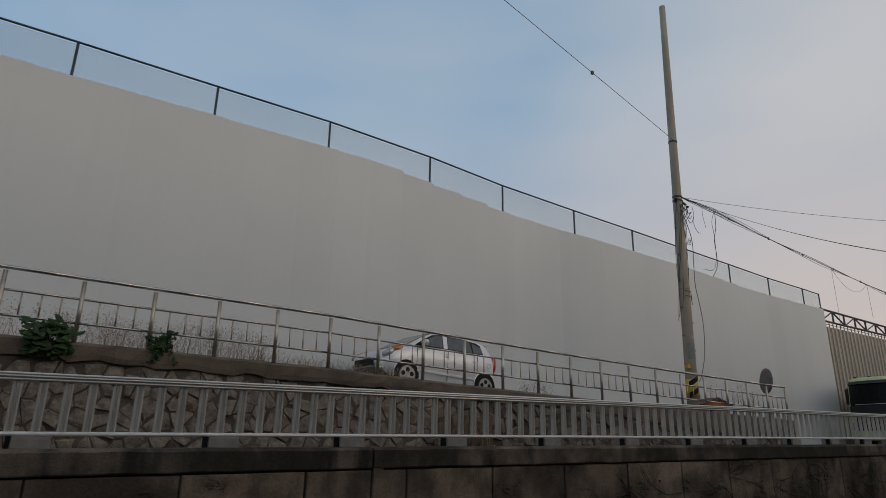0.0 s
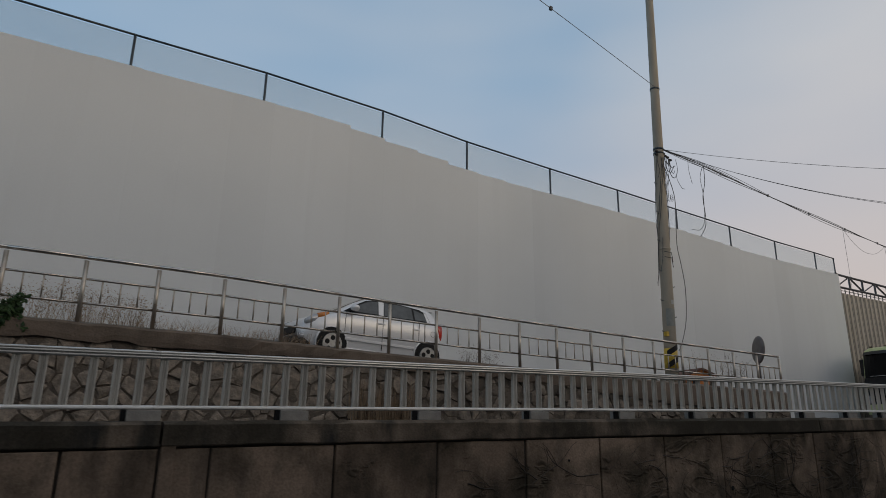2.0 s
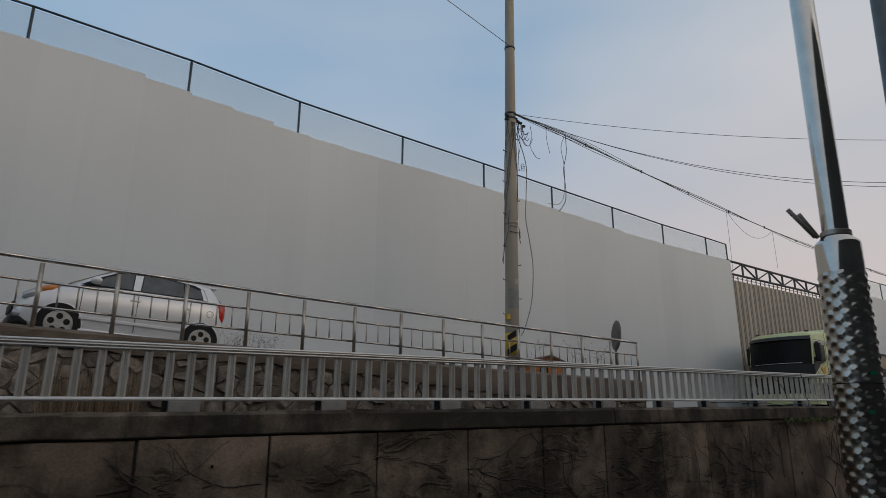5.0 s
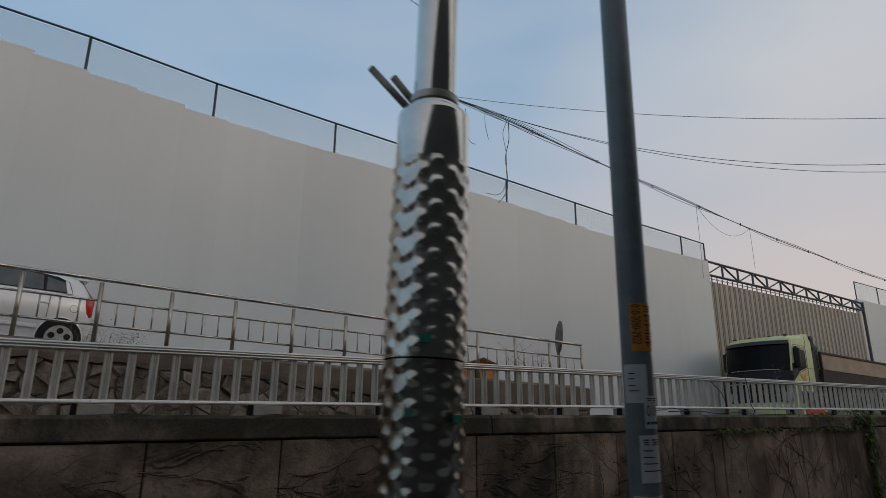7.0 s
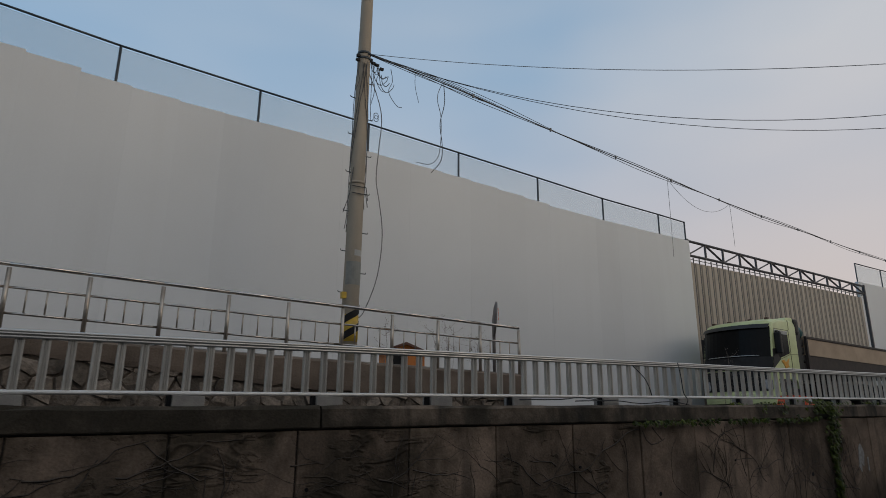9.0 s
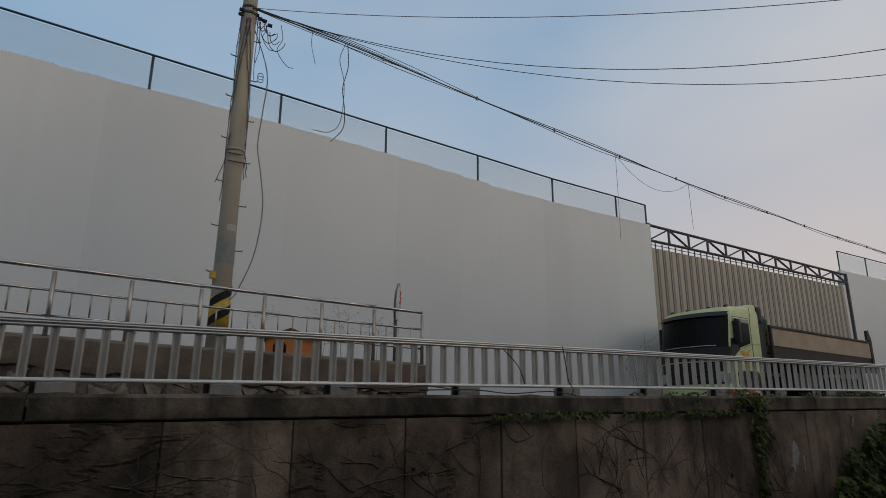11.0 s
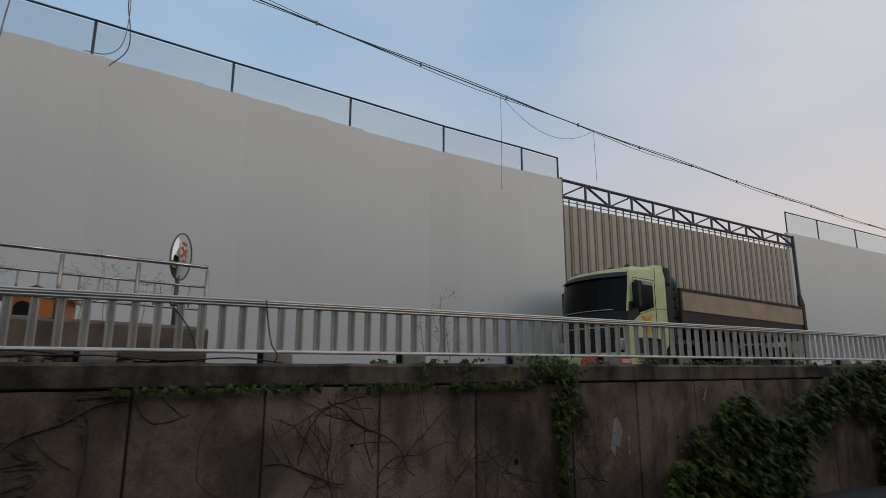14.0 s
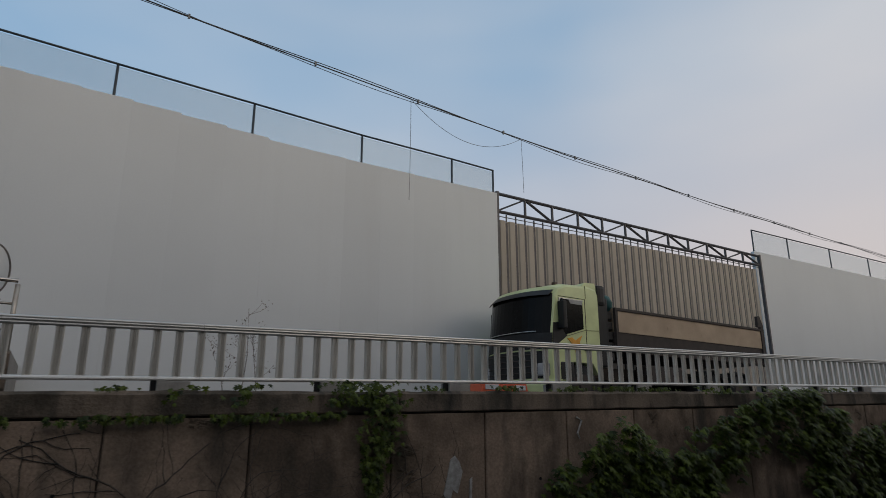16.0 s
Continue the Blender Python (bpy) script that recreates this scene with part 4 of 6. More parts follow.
for k in range(3):
    glyph(p2, arc(-18) + k * .020, 1.620, .013, .013, rng)
bent_text("010-", 0.044, arc(-24), 1.569, ST, "phone_number", p2, 0.62, False)
for k in range(5):
    bar(p2, arc(-25) + k * .013, arc(-25) + k * .013 + .009, 1.545, 1.553)
p3 = part("paper_sticker", wrap(B(), arc(-55), arc(84), 1.382, 1.514, ST, skew=0.02), M_PAPER, lp, "white paper sticker with smudged print")
for k in range(3):
    glyph(p3, arc(-42) + k * .024, 1.503, .017, .016, rng)
for z in (1.470, 1.452, 1.434, 1.414):
    bar(p3, arc(-45), arc(-45) + rng.uniform(.03, .06), z, z + .0028)
p5 = part("paper_sticker", wrap(B(), arc(-94), arc(60), 1.215, 1.345, ST, skew=0.01), M_PAPER, lp, "faded grey paper sticker")
for k in range(4):
    bar(p5, arc(-30) + k * .016, arc(-30) + k * .016 + .012, 1.318, 1.332)

# ---- parked hatchback ----
M_SILVER = mat("silver_car_paint", (0.70, 0.70, 0.71), 0.3, 0.2, dark=(0.66, 0.66, 0.67), scale=1.5, fine=0.02, bump=0.0, coat=0.6)
M_CARGLASS = mat("car_window_glass", (0.09, 0.10, 0.105), 0.05, fine=0.1, bump=0.0)
M_ALLOY = mat("alloy_wheel", (0.55, 0.55, 0.55), 0.35, 0.7, fine=0.06, bump=0.0)
M_RED = mat("red_lamp_lens", (0.55, 0.035, 0.02), 0.2, fine=0.05, bump=0.0)
M_AMBER = mat("amber_lamp_lens", (0.62, 0.22, 0.05), 0.2, fine=0.05, bump=0.0)
M_LENS = mat("clear_lamp_lens", (0.45, 0.46, 0.48), 0.12, 0.4, fine=0.05, bump=0.0)
car = thing("hatchback_car", pose(8.245, 13.21, 2.735, 0, 2.7, 4.6), "silver five-door hatchback parked nose up on the ramp", "car")


def loft(bm, rings):
    rr = [[bm.verts.new(p) for p in r] for r in rings]
    n = len(rr[0])
    for a, b in zip(rr, rr[1:]):
        for j in range(n):
            bm.faces.new((a[j], a[(j + 1) % n], b[(j + 1) % n], b[j]))
    bm.faces.new(rr[0]), bm.faces.new(rr[-1][::-1])
    return bm


def rrect(x, hw, z0, z1, e=3.6, n=28):
    out = []
    for k in range(n):
        a = 2 * math.pi * k / n
        c, s = math.cos(a), math.sin(a)
        out.append((x, hw * math.copysign(abs(c) ** (2 / e), c), (z0 + z1) / 2 + (z1 - z0) / 2 * math.copysign(abs(s) ** (2 / e), s)))
    return out




def hull(x, w, zb, zt, crown):
    """A cross-section of the lower body: tucked sill, door crease, rounded shoulder, crowned top."""
    half = [(w * .80, zb), (w * .93, zb + .03), (w * .975, zb + .12), (w * .99, (zb + zt) * .5 - .06), (w * 1.0, (zb + zt) * .5 + .05), (w * .992, zt - .20), (w * .975, zt - .11), (w * .955, zt - .07), (w * .915, zt - .025),
            (w * .83, zt), (w * .5, zt + crown * .8)]
    return [(x, -y, z) for y, z in half] + [(x, 0, zt + crown)] + [(x, y, z) for y, z in half[::-1]]


bm = B()
loft(bm, [hull(*r) for r in ((-1.755, .46, .30, .60, .01), (-1.735, .56, .24, .66, .015), (-1.68, .65, .20, .725, .02), (-1.58, .72, .18, .785, .03), (-1.42, .768, .17, .845, .035), (-1.2, .795, .17, .905, .035),
                             (-.98, .80, .17, .965, .03), (-.7, .80, .17, .995, .0), (0, .802, .17, 1.012, 0), (.6, .802, .17, 1.035, 0), (1.0, .80, .17, 1.055, 0), (1.3, .79, .18, 1.07, 0), (1.47, .765, .20, 1.065, 0),
                             (1.57, .73, .24, 1.04, 0), (1.625, .67, .28, .97, 0), (1.65, .58, .33, .86, 0))])
body = part("body", bm, M_SILVER, car, smooth=True)


def cabin(x, hb, ht, zt, zb=0.90):
    zt = .97 + (zt - .97) * .92
    return [(x, -hb, zb), (x, -hb, zb + .06), (x, -(hb * .45 + ht * .55), zb + (zt - zb) * .55), (x, -ht, zt - .06), (x, -ht * .9, zt - .012), (x, -ht * .5, zt), (x, 0, zt + .008),
            (x, ht * .5, zt), (x, ht * .9, zt - .012), (x, ht, zt - .06), (x, hb * .45 + ht * .55, zb + (zt - zb) * .55), (x, hb, zb + .06), (x, hb, zb)]


bm = B()
loft(bm, [cabin(-1.08, .70, .69, .985), cabin(-.92, .72, .675, 1.08), cabin(-.66, .74, .645, 1.245), cabin(-.42, .75, .62, 1.375), cabin(-.28, .755, .61, 1.43), cabin(-.05, .76, .60, 1.462), cabin(.35, .76, .595, 1.475),
          cabin(.85, .76, .595, 1.462), cabin(1.18, .755, .60, 1.435), cabin(1.33, .75, .60, 1.40), cabin(1.42, .745, .61, 1.33), cabin(1.52, .725, .64, 1.18), cabin(1.60, .70, .66, 1.02)])
part("cabin", bm, M_SILVER, car, smooth=True)


def side_pane(poly, name, mt, lift=0.012, label=""):
    """A pane on the leaning side of the cabin, on both sides."""
    for s in (-1, 1):
        bm = B()
        a = []
        for x, z in poly:
            k = (z - 0.96) / 0.45
            a.append((x, s * (0.765 - 0.155 * k + lift), .985 + (z - .97) * .92 - .03))
        v1 = [bm.verts.new(p) for p in a]
        v2 = [bm.verts.new((p[0], p[1] - s * 0.03, p[2])) for p in a]
        bm.faces.new(v1)
        for i in range(len(a)):
            j = (i + 1) % len(a)
            bm.faces.new((v1[i], v1[j], v2[j], v2[i]))
        part(name, bm, mt, car, label)


side_pane([(-.90, 1.015), (1.28, 1.085), (1.20, 1.31), (1.02, 1.385), (.55, 1.425), (-.10, 1.42), (-.34, 1.372), (-.62, 1.21)], "window_surround", M_BLACK, 0.008)
side_pane([(-.72, 1.045), (-.09, 1.06), (-.06, 1.39), (-.26, 1.365), (-.52, 1.23)], "front_side_window", M_CARGLASS, 0.014)
side_pane([(-.07, 1.055), (.05, 1.058), (.09, 1.40), (-.04, 1.40)], "door_pillar", M_SILVER, 0.018)
side_pane([(.07, 1.06), (.83, 1.085), (.80, 1.375), (.52, 1.40), (.11, 1.395)], "rear_side_window", M_CARGLASS, 0.014)
side_pane([(.87, 1.09), (1.19, 1.10), (1.13, 1.285), (.86, 1.355)], "quarter_window", M_CARGLASS, 0.014)
side_pane([(1.19, 1.07), (1.27, 1.075), (1.19, 1.30), (1.13, 1.33)], "pillar_trim", M_SILVER, 0.018)
bm = B()
hexa(bm, [(-1.06, -.60, 1.015), (-1.06, .60, 1.015), (-1.0, .60, 1.0), (-1.0, -.60, 1.0), (-.36, -.53, 1.39), (-.36, .53, 1.39), (-.32, .53, 1.365), (-.32, -.53, 1.365)])
part("windscreen", bm, M_CARGLASS, car)
bm = B()
hexa(bm, [(1.56, -.54, 1.08), (1.56, .54, 1.08), (1.605, .54, 1.08), (1.605, -.54, 1.08), (1.36, -.48, 1.35), (1.36, .48, 1.35), (1.415, .48, 1.34), (1.415, -.48, 1.34)])
part("rear_window", bm, M_CARGLASS, car)
bm = B()
box(bm, 1.30, 1.50, -.52, .52, 1.355, 1.385, .012)
part("roof_spoiler", bm, M_SILVER, car)
for s in (-1, 1):
    for nm, x in (("front_wheel", -1.13), ("rear_wheel", 1.19)):
        # black disc proud of the body, painting the shaded wheel-arch opening
        bm = B()
        tube(bm, [(x, s * 0.60, .285), (x, s * 0.812, .285)], 0.345, 26)
        part("arch_shade", bm, M_BLACK, car)
        bm = B()
        tube(bm, [(x, s * 0.62, .275), (x, s * 0.815, .275), (x, s * .828, .275)], 0.278, 26)
        w = part(nm, bm, M_BLACK, car, "black tyre with a silver alloy rim")
        bm = B()
        tube(bm, [(x, s * .818, .275), (x, s * .838, .275), (x, s * .845, .275)], 0.20, 28)
        part("wheel_disc", bm, M_ALLOY, w, "silver alloy disc with round holes")
        for k in range(5):
            a = 2 * math.pi * k / 5 + 0.3
            bm = B()
            tube(bm, [(x + .122 * math.cos(a), s * .83, .275 + .122 * math.sin(a)), (x + .122 * math.cos(a), s * .848, .275 + .122 * math.sin(a))], .052, 14)
            part("wheel_hole", bm, M_BLACK, w)
        bm = B()
        tube(bm, [(x, s * .84, .275), (x, s * .858, .275)], .034, 14)
        part("hub_cap", bm, M_ALLOY, w)
        bm = B()
        vv = []
        for k in range(17):                            # painted lip round the wheel arch
            a = radians(-22 + 224 * k / 16)
            vv.append([bm.verts.new((x + r * math.cos(a), y, .285 + r * math.sin(a))) for r, y in ((.338, s * .77), (.338, s * .814), (.355, s * .808), (.360, s * .77))])
        for p, q in zip(vv, vv[1:]):
            for j in range(4):
                bm.faces.new((p[j], p[(j + 1) % 4], q[(j + 1) % 4], q[j]))
        bm.faces.new(vv[0]), bm.faces.new(vv[-1][::-1])
        part("arch_lip", bm, M_SILVER, car)
        rim = B()
        n = 28
        v = [[rim.verts.new((x + r * math.cos(2 * math.pi * j / n), y, .275 + r * math.sin(2 * math.pi * j / n))) for j in range(n)]
             for r, y in ((.196, s * .83), (.198, s * .85), (.212, s * .85), (.216, s * .83))]
        for a, b in zip(v, v[1:]):
            for j in range(n):
                rim.faces.new((a[j], a[(j + 1) % n], b[(j + 1) % n], b[j]))
        part("rim", rim, M_ALLOY, w)
    bm = B()
    loft(bm, [rrect(x, h, a, b, 2.4, 12) for x, a, b, h in ((-1.74, .57, .66, .04), (-1.6, .58, .76, .08), (-1.38, .66, .84, .05), (-1.26, .76, .85, .01))])
    bmesh.ops.translate(bm, verts=bm.verts, vec=(0.05, s * .66, 0.07))
    hl = part("headlight", bm, M_LENS, car, "clear headlight with amber corner", smooth=True)
    bm = B()
    loft(bm, [rrect(x, h, a, b, 2.4, 12) for x, a, b, h in ((-1.50, .70, .80, .05), (-1.35, .73, .85, .045), (-1.25, .78, .86, .01))])
    bmesh.ops.translate(bm, verts=bm.verts, vec=(0.05, s * .695, 0.075))
    part("indicator", bm, M_AMBER, hl, smooth=True)
    bm = B()
    loft(bm, [rrect(x, h, a, b, 2.6, 12) for x, a, b, h in ((1.43, .78, 1.02, .02), (1.5, .70, 1.05, .06), (1.59, .68, 1.06, .07), (1.63, .72, 1.0, .03))])
    bmesh.ops.translate(bm, verts=bm.verts, vec=(0.0, s * .685, 0))
    part("tail_lamp", bm, M_RED, car, "red tail lamp", smooth=True)
    bm = B()
    loft(bm, [rrect(x, h, a, b, 2.4, 12) for x, a, b, h in ((-.78, 1.04, 1.10, .05), (-.74, 1.02, 1.14, .09), (-.66, 1.02, 1.15, .09), (-.62, 1.04, 1.12, .06))])
    bmesh.ops.translate(bm, verts=bm.verts, vec=(0, s * .85, 0))
    part("door_mirror", bm, M_SILVER, car, smooth=True)
    for x in (-.10, .80):
        bm = B()
        box(bm, x, x + .17, s * .795, s * .815, .83, .86, .006)
        part("door_handle", bm, M_SILVER, car)
    for x in (-.86, .03, .95):
        bm = B()
        box(bm, x - .004, x + .004, s * .79, s * .803, .28 if x < .9 else .6, .99)
        part("door_seam", bm, M_BLACK, car)
    bm = B()
    box(bm, -.85, .85, s * .79, s * .818, .40, .455, .008)
    part("side_moulding", bm, M_SILVER, car)
    bm = B()
    box(bm, -.84, .84, s * .74, s * .815, .17, .245, .02)
    part("sill", bm, M_SILVER, car)
    bm = B()
    tube(bm, [(1.33 + .062 * math.cos(a), s * .792, .80 + .062 * math.sin(a)) for a in np.linspace(0, 2 * math.pi, 21)], .003, 5)
    part("fuel_flap_seam", bm, M_BLACK, car)
    bm = B()
    tube(bm, [(-1.66, s * .60, .39), (-1.765, s * .58, .39)], 0.062, 14)
    part("fog_lamp", bm, M_LENS, car)
bm = B()
box(bm, -1.775, -1.70, -.42, .42, .26, .36, .02)
box(bm, -1.785, -1.70, -.40, .40, .46, .62, .03)
part("grille", bm, M_BLACK, car)
bm = B()
loft(bm, [rrect(x, h, a, b, 3.0, 16) for x, a, b, h in ((-1.80, .22, .34, .50), (-1.765, .17, .42, .62), (-1.66, .15, .40, .69), (-1.55, .15, .30, .735))])
part("lower_bumper", bm, M_BLACK, car, "black lower bumper", smooth=True)
bm = B()
box(bm, 1.60, 1.66, -.56, .56, .30, .52, .03)
part("rear_bumper", bm, M_SILVER, car)

# ---- dump truck ----
M_LIME = mat("pale_lime_paint", (0.60, 0.66, 0.33), 0.4, dark=(0.50, 0.55, 0.27), scale=2.5, fine=0.05, bump=0.02, coat=0.3)
M_TRIM = mat("black_plastic_trim", (0.016, 0.0165, 0.0175), 0.5, spec=0.3, fine=0.12, bump=0.04)
M_BED = mat("dusty_brown_bed_paint", (0.44, 0.335, 0.235), 0.7, dark=(0.35, 0.265, 0.185), scale=2.0, fine=0.1, bump=0.08)
M_RUST = mat("dark_rusty_steel", (0.045, 0.033, 0.028), 0.7, 0.1, dark=(0.025, 0.02, 0.018), scale=6, fine=0.2)
M_TEAL = mat("teal_tarp", (0.03, 0.11, 0.11), 0.7, dark=(0.02, 0.07, 0.075), scale=6, fine=0.15)
M_LOGO = mat("orange_yellow_decal", (0.75, 0.36, 0.03), 0.5, fine=0.05, bump=0.0)
TZ = 1.845
truck = thing("dump_truck", pose(30.42, 11.50, TZ, 0, 0.3, 3.0), "lorry with a pale lime cab and dusty brown tipping bed", "truck")
TW = 2.32
M_VISOR = mat("smoky_plastic", (0.30, 0.31, 0.31), 0.3, fine=0.08, bump=0.0)
M_LIME_SHADE = mat("lime_crease_shade", (0.20, 0.22, 0.10), 0.7, fine=0.15, bump=0.0)
M_AMBERDK = mat("grimy_amber_lens", (0.09, 0.05, 0.03), 0.4, fine=0.1, bump=0.0)
M_TGLASS = mat("dark_cab_glass", (0.006, 0.0065, 0.007), 0.2, spec=0.12, fine=0.05, bump=0.0)


def bow(y):
    return -0.25 + 0.40 * abs(2 * y / TW - 1) ** 2.4                     # the front curves back towards its corners


CABP = [(0.02, 0.62), (0.0, 1.3), (0.04, 1.75), (0.17, 2.66), (0.30, 2.84), (0.62, 2.94), (1.50, 2.98), (1.74, 2.93), (1.78, 2.82), (1.78, 0.9), (1.66, 0.78), (1.50, 1.05), (0.75, 1.05), (0.55, 0.62)]
bm = B()
loft(bm, [[(x + (bow(y) if x < 0.5 else bow(y) * .4 if x < .7 and z > 2 else 0), y, z - (drop if z > 2.6 else 0)) for x, z in CABP]
          for y, drop in [(0.0, .10), (0.03, .05), (0.10, .02)] + [(TW * k / 12, 0) for k in range(1, 12)] + [(TW - .10, .02), (TW - .03, .05), (TW, .10)]])
cab = part("cab", bm, M_LIME, truck)


def front_strip(lo, hi, y0, y1, d, name, mt, label="", n=14):
    """A panel that follows the bowed front between two heights; lo and hi are x, z."""
    bm = B()
    vv = []
    for k in range(n + 1):
        y = y0 + (y1 - y0) * k / n
        vv.append([bm.verts.new((x + bow(y) + o, y, z)) for (x, z), o in ((lo, 0), (hi, 0), (hi, -d), (lo, -d))])
    for a, b in zip(vv, vv[1:]):
        for q in range(4):
            bm.faces.new((a[q], a[(q + 1) % 4], b[(q + 1) % 4], b[q]))
    bm.faces.new(vv[0]), bm.faces.new(vv[-1][::-1])
    return part(name, bm, mt, cab, label)


def slab(pts, d, name, mt, parent, label=""):
    """A panel with thickness d (a vector) over an outline."""
    bm = B()
    a = [bm.verts.new(p) for p in pts]
    b = [bm.verts.new(Vector(p) + Vector(d)) for p in pts]
    bm.faces.new(a), bm.faces.new(b[::-1])
    for i in range(len(pts)):
        j = (i + 1) % len(pts)
        bm.faces.new((a[i], b[i], b[j], a[j]))
    return part(name, bm, mt, parent, label)


front_strip((0.05, 1.70), (0.165, 2.66), 0.04, TW - .04, 0.025, "windscreen", M_TGLASS)
front_strip((0.01, 1.32), (0.05, 1.70), 0.0, TW, 0.03, "scuttle_panel", M_TRIM, "black panel under the windscreen")
front_strip((0.06, 2.60), (0.22, 2.74), 0.05, TW - .05, 0.03, "sun_visor", M_TRIM)
bm = B()
tube(bm, [(bow(y) + .005, y, 1.74) for y in np.linspace(.3, TW - .3, 12)], 0.012, 6)
part("wiper", bm, M_ALLOY, cab)
bm = B()
tube(bm, [(-.03, TW / 2, 1.60), (-.045, TW / 2, 1.60)], 0.06, 16)
part("badge", bm, M_ALLOY, cab)
# black corner and pillar
slab([(0.16, -.012, 1.33), (0.36, -.012, 1.46), (0.66, -.012, 1.66), (0.46, -.012, 1.90), (0.41, -.012, 1.97), (0.22, -.012, 1.94)], (0, .03, 0), "corner_trim", M_TRIM, cab)
# side window and its frame
slab([(0.60, -.014, 1.68), (1.22, -.014, 1.86), (1.22, -.014, 2.54), (0.45, -.014, 2.54), (0.41, -.014, 2.2), (0.46, -.014, 1.90)], (0, .03, 0), "side_window", M_TGLASS, cab)
slab([(0.43, -.018, 2.56), (1.25, -.018, 2.56), (1.25, -.018, 2.535), (0.43, -.018, 2.535)], (0, .02, 0), "window_rail", M_ALLOY, cab, "bright window edge")
slab([(0.43, -.020, 2.56), (0.46, -.020, 2.56), (0.435, -.020, 2.2), (0.44, -.020, 1.93), (0.41, -.020, 1.95), (0.395, -.020, 2.2)], (0, .02, 0), "window_rail", M_ALLOY, cab)
slab([(0.74, -.022, 2.53), (1.20, -.022, 2.53), (1.20, -.022, 2.44), (0.80, -.022, 2.44)], (0, .02, 0), "rain_visor", M_VISOR, cab, "smoky grey rain visor")
# strips of darkened lime paint in the shade of the cab's creases
for pts in ([(0.66, 1.655), (1.26, 1.835), (1.76, 1.86), (1.76, 1.845), (1.26, 1.82), (0.66, 1.64)], [(1.34, 2.93), (1.355, 2.93), (1.355, 2.62), (1.34, 2.62)]):
    slab([(x, -.008, z) for x, z in pts], (0, .02, 0), "body_crease", M_LIME_SHADE, cab)
for y in (.25, .8, TW - .8, TW - .25):
    bm = B()
    box(bm, .52, .62, y - .06, y + .06, 2.92, 2.985, .015)
    part("marker_lamp", bm, M_AMBERDK, cab, "small amber roof lamp")
bm = B()
loft(bm, [[(1.30, y, 2.95), (1.42, y, 3.04), (1.76, y, 3.06), (1.80, y, 2.98), (1.80, y, 2.86), (1.3, y, 2.86)] for y in (.06, TW - .06)])
part("roof_fairing", bm, M_LIME, cab)
for pts in ([(0.42, 2.60), (1.32, 2.60), (1.32, 2.588), (0.42, 2.588)], [(1.305, 2.60), (1.32, 2.60), (1.32, 1.06), (1.305, 1.06)]):
    slab([(x, -.008, z) for x, z in pts], (0, .02, 0), "door_seam", M_TRIM, cab)
slab([(0.66, -.012, 1.60), (0.82, -.012, 1.63), (0.92, -.012, 1.56), (1.16, -.012, 1.70), (1.06, -.012, 1.52), (1.12, -.012, 1.42), (0.98, -.012, 1.40), (0.90, -.012, 1.32), (0.84, -.012, 1.44)], (0, .015, 0), "decal", M_LOGO, cab, "orange leaf-like decal")
slab([(0.90, -.012, 1.30), (1.06, -.012, 1.36), (1.10, -.012, 1.26), (1.02, -.012, 1.20), (0.98, -.012, 1.05), (0.94, -.012, 1.2)], (0, .015, 0), "decal", M_LOGO, cab)
bm = B()
box(bm, 1.22, 1.36, -.045, -.005, 1.34, 1.39, .01)
part("door_handle", bm, M_TRIM, cab)
for y, s in ((-.10, -1), (TW + .10, 1)):
    bm = B()
    box(bm, 0.38, 0.50, y - .10, y + .10, 1.80, 2.46, .03)
    tube(bm, [(0.48, y - s * .10, 2.48), (0.44, y, 2.52), (0.44, y, 2.1)], 0.02, 6)
    part("wing_mirror", bm, M_TRIM, cab)
gr = front_strip((0.0, 0.66), (0.0, 1.28), 0.10, TW - .10, 0.03, "grille", M_TRIM)
for z in (0.78, 0.92, 1.06, 1.2):
    bm = B()
    tube(bm, [(bow(y) - .035, y, z) for y in np.linspace(.3, TW - .3, 10)], 0.016, 6)
    part("grille_bar", bm, M_RUST, gr)
bm = B()
loft(bm, [[(bow(y) - .06, y, .28), (bow(y) - .08, y, .5), (bow(y) - .04, y, .64), (0.72, y, .64), (0.72, y, .28)] for y in np.linspace(-.01, TW + .01, 13)])
part("front_bumper", bm, M_LIME, truck)
for y in (0.17, TW - .17):
    bm = B()
    box(bm, bow(y) - .10, bow(y) + .10, y - .13, y + .13, 0.70, 1.0, .04)
    part("headlight", bm, M_LENS, truck)
bm = B()
box(bm, 0.4, 0.85, -.01, 0.25, 0.42, 1.05, .04)
part("cab_step", bm, M_TRIM, truck, "black step well")
bm = B()
box(bm, 0.3, 9.0, 0.75, 1.0, 0.75, 1.05)
box(bm, 0.3, 9.0, TW - 1.0, TW - .75, 0.75, 1.05)
for x in (2.6, 4.5, 6.5, 8.5):
    box(bm, x, x + .15, 1.0, TW - 1.0, 0.78, 1.0)
part("chassis", bm, M_RUST, truck)
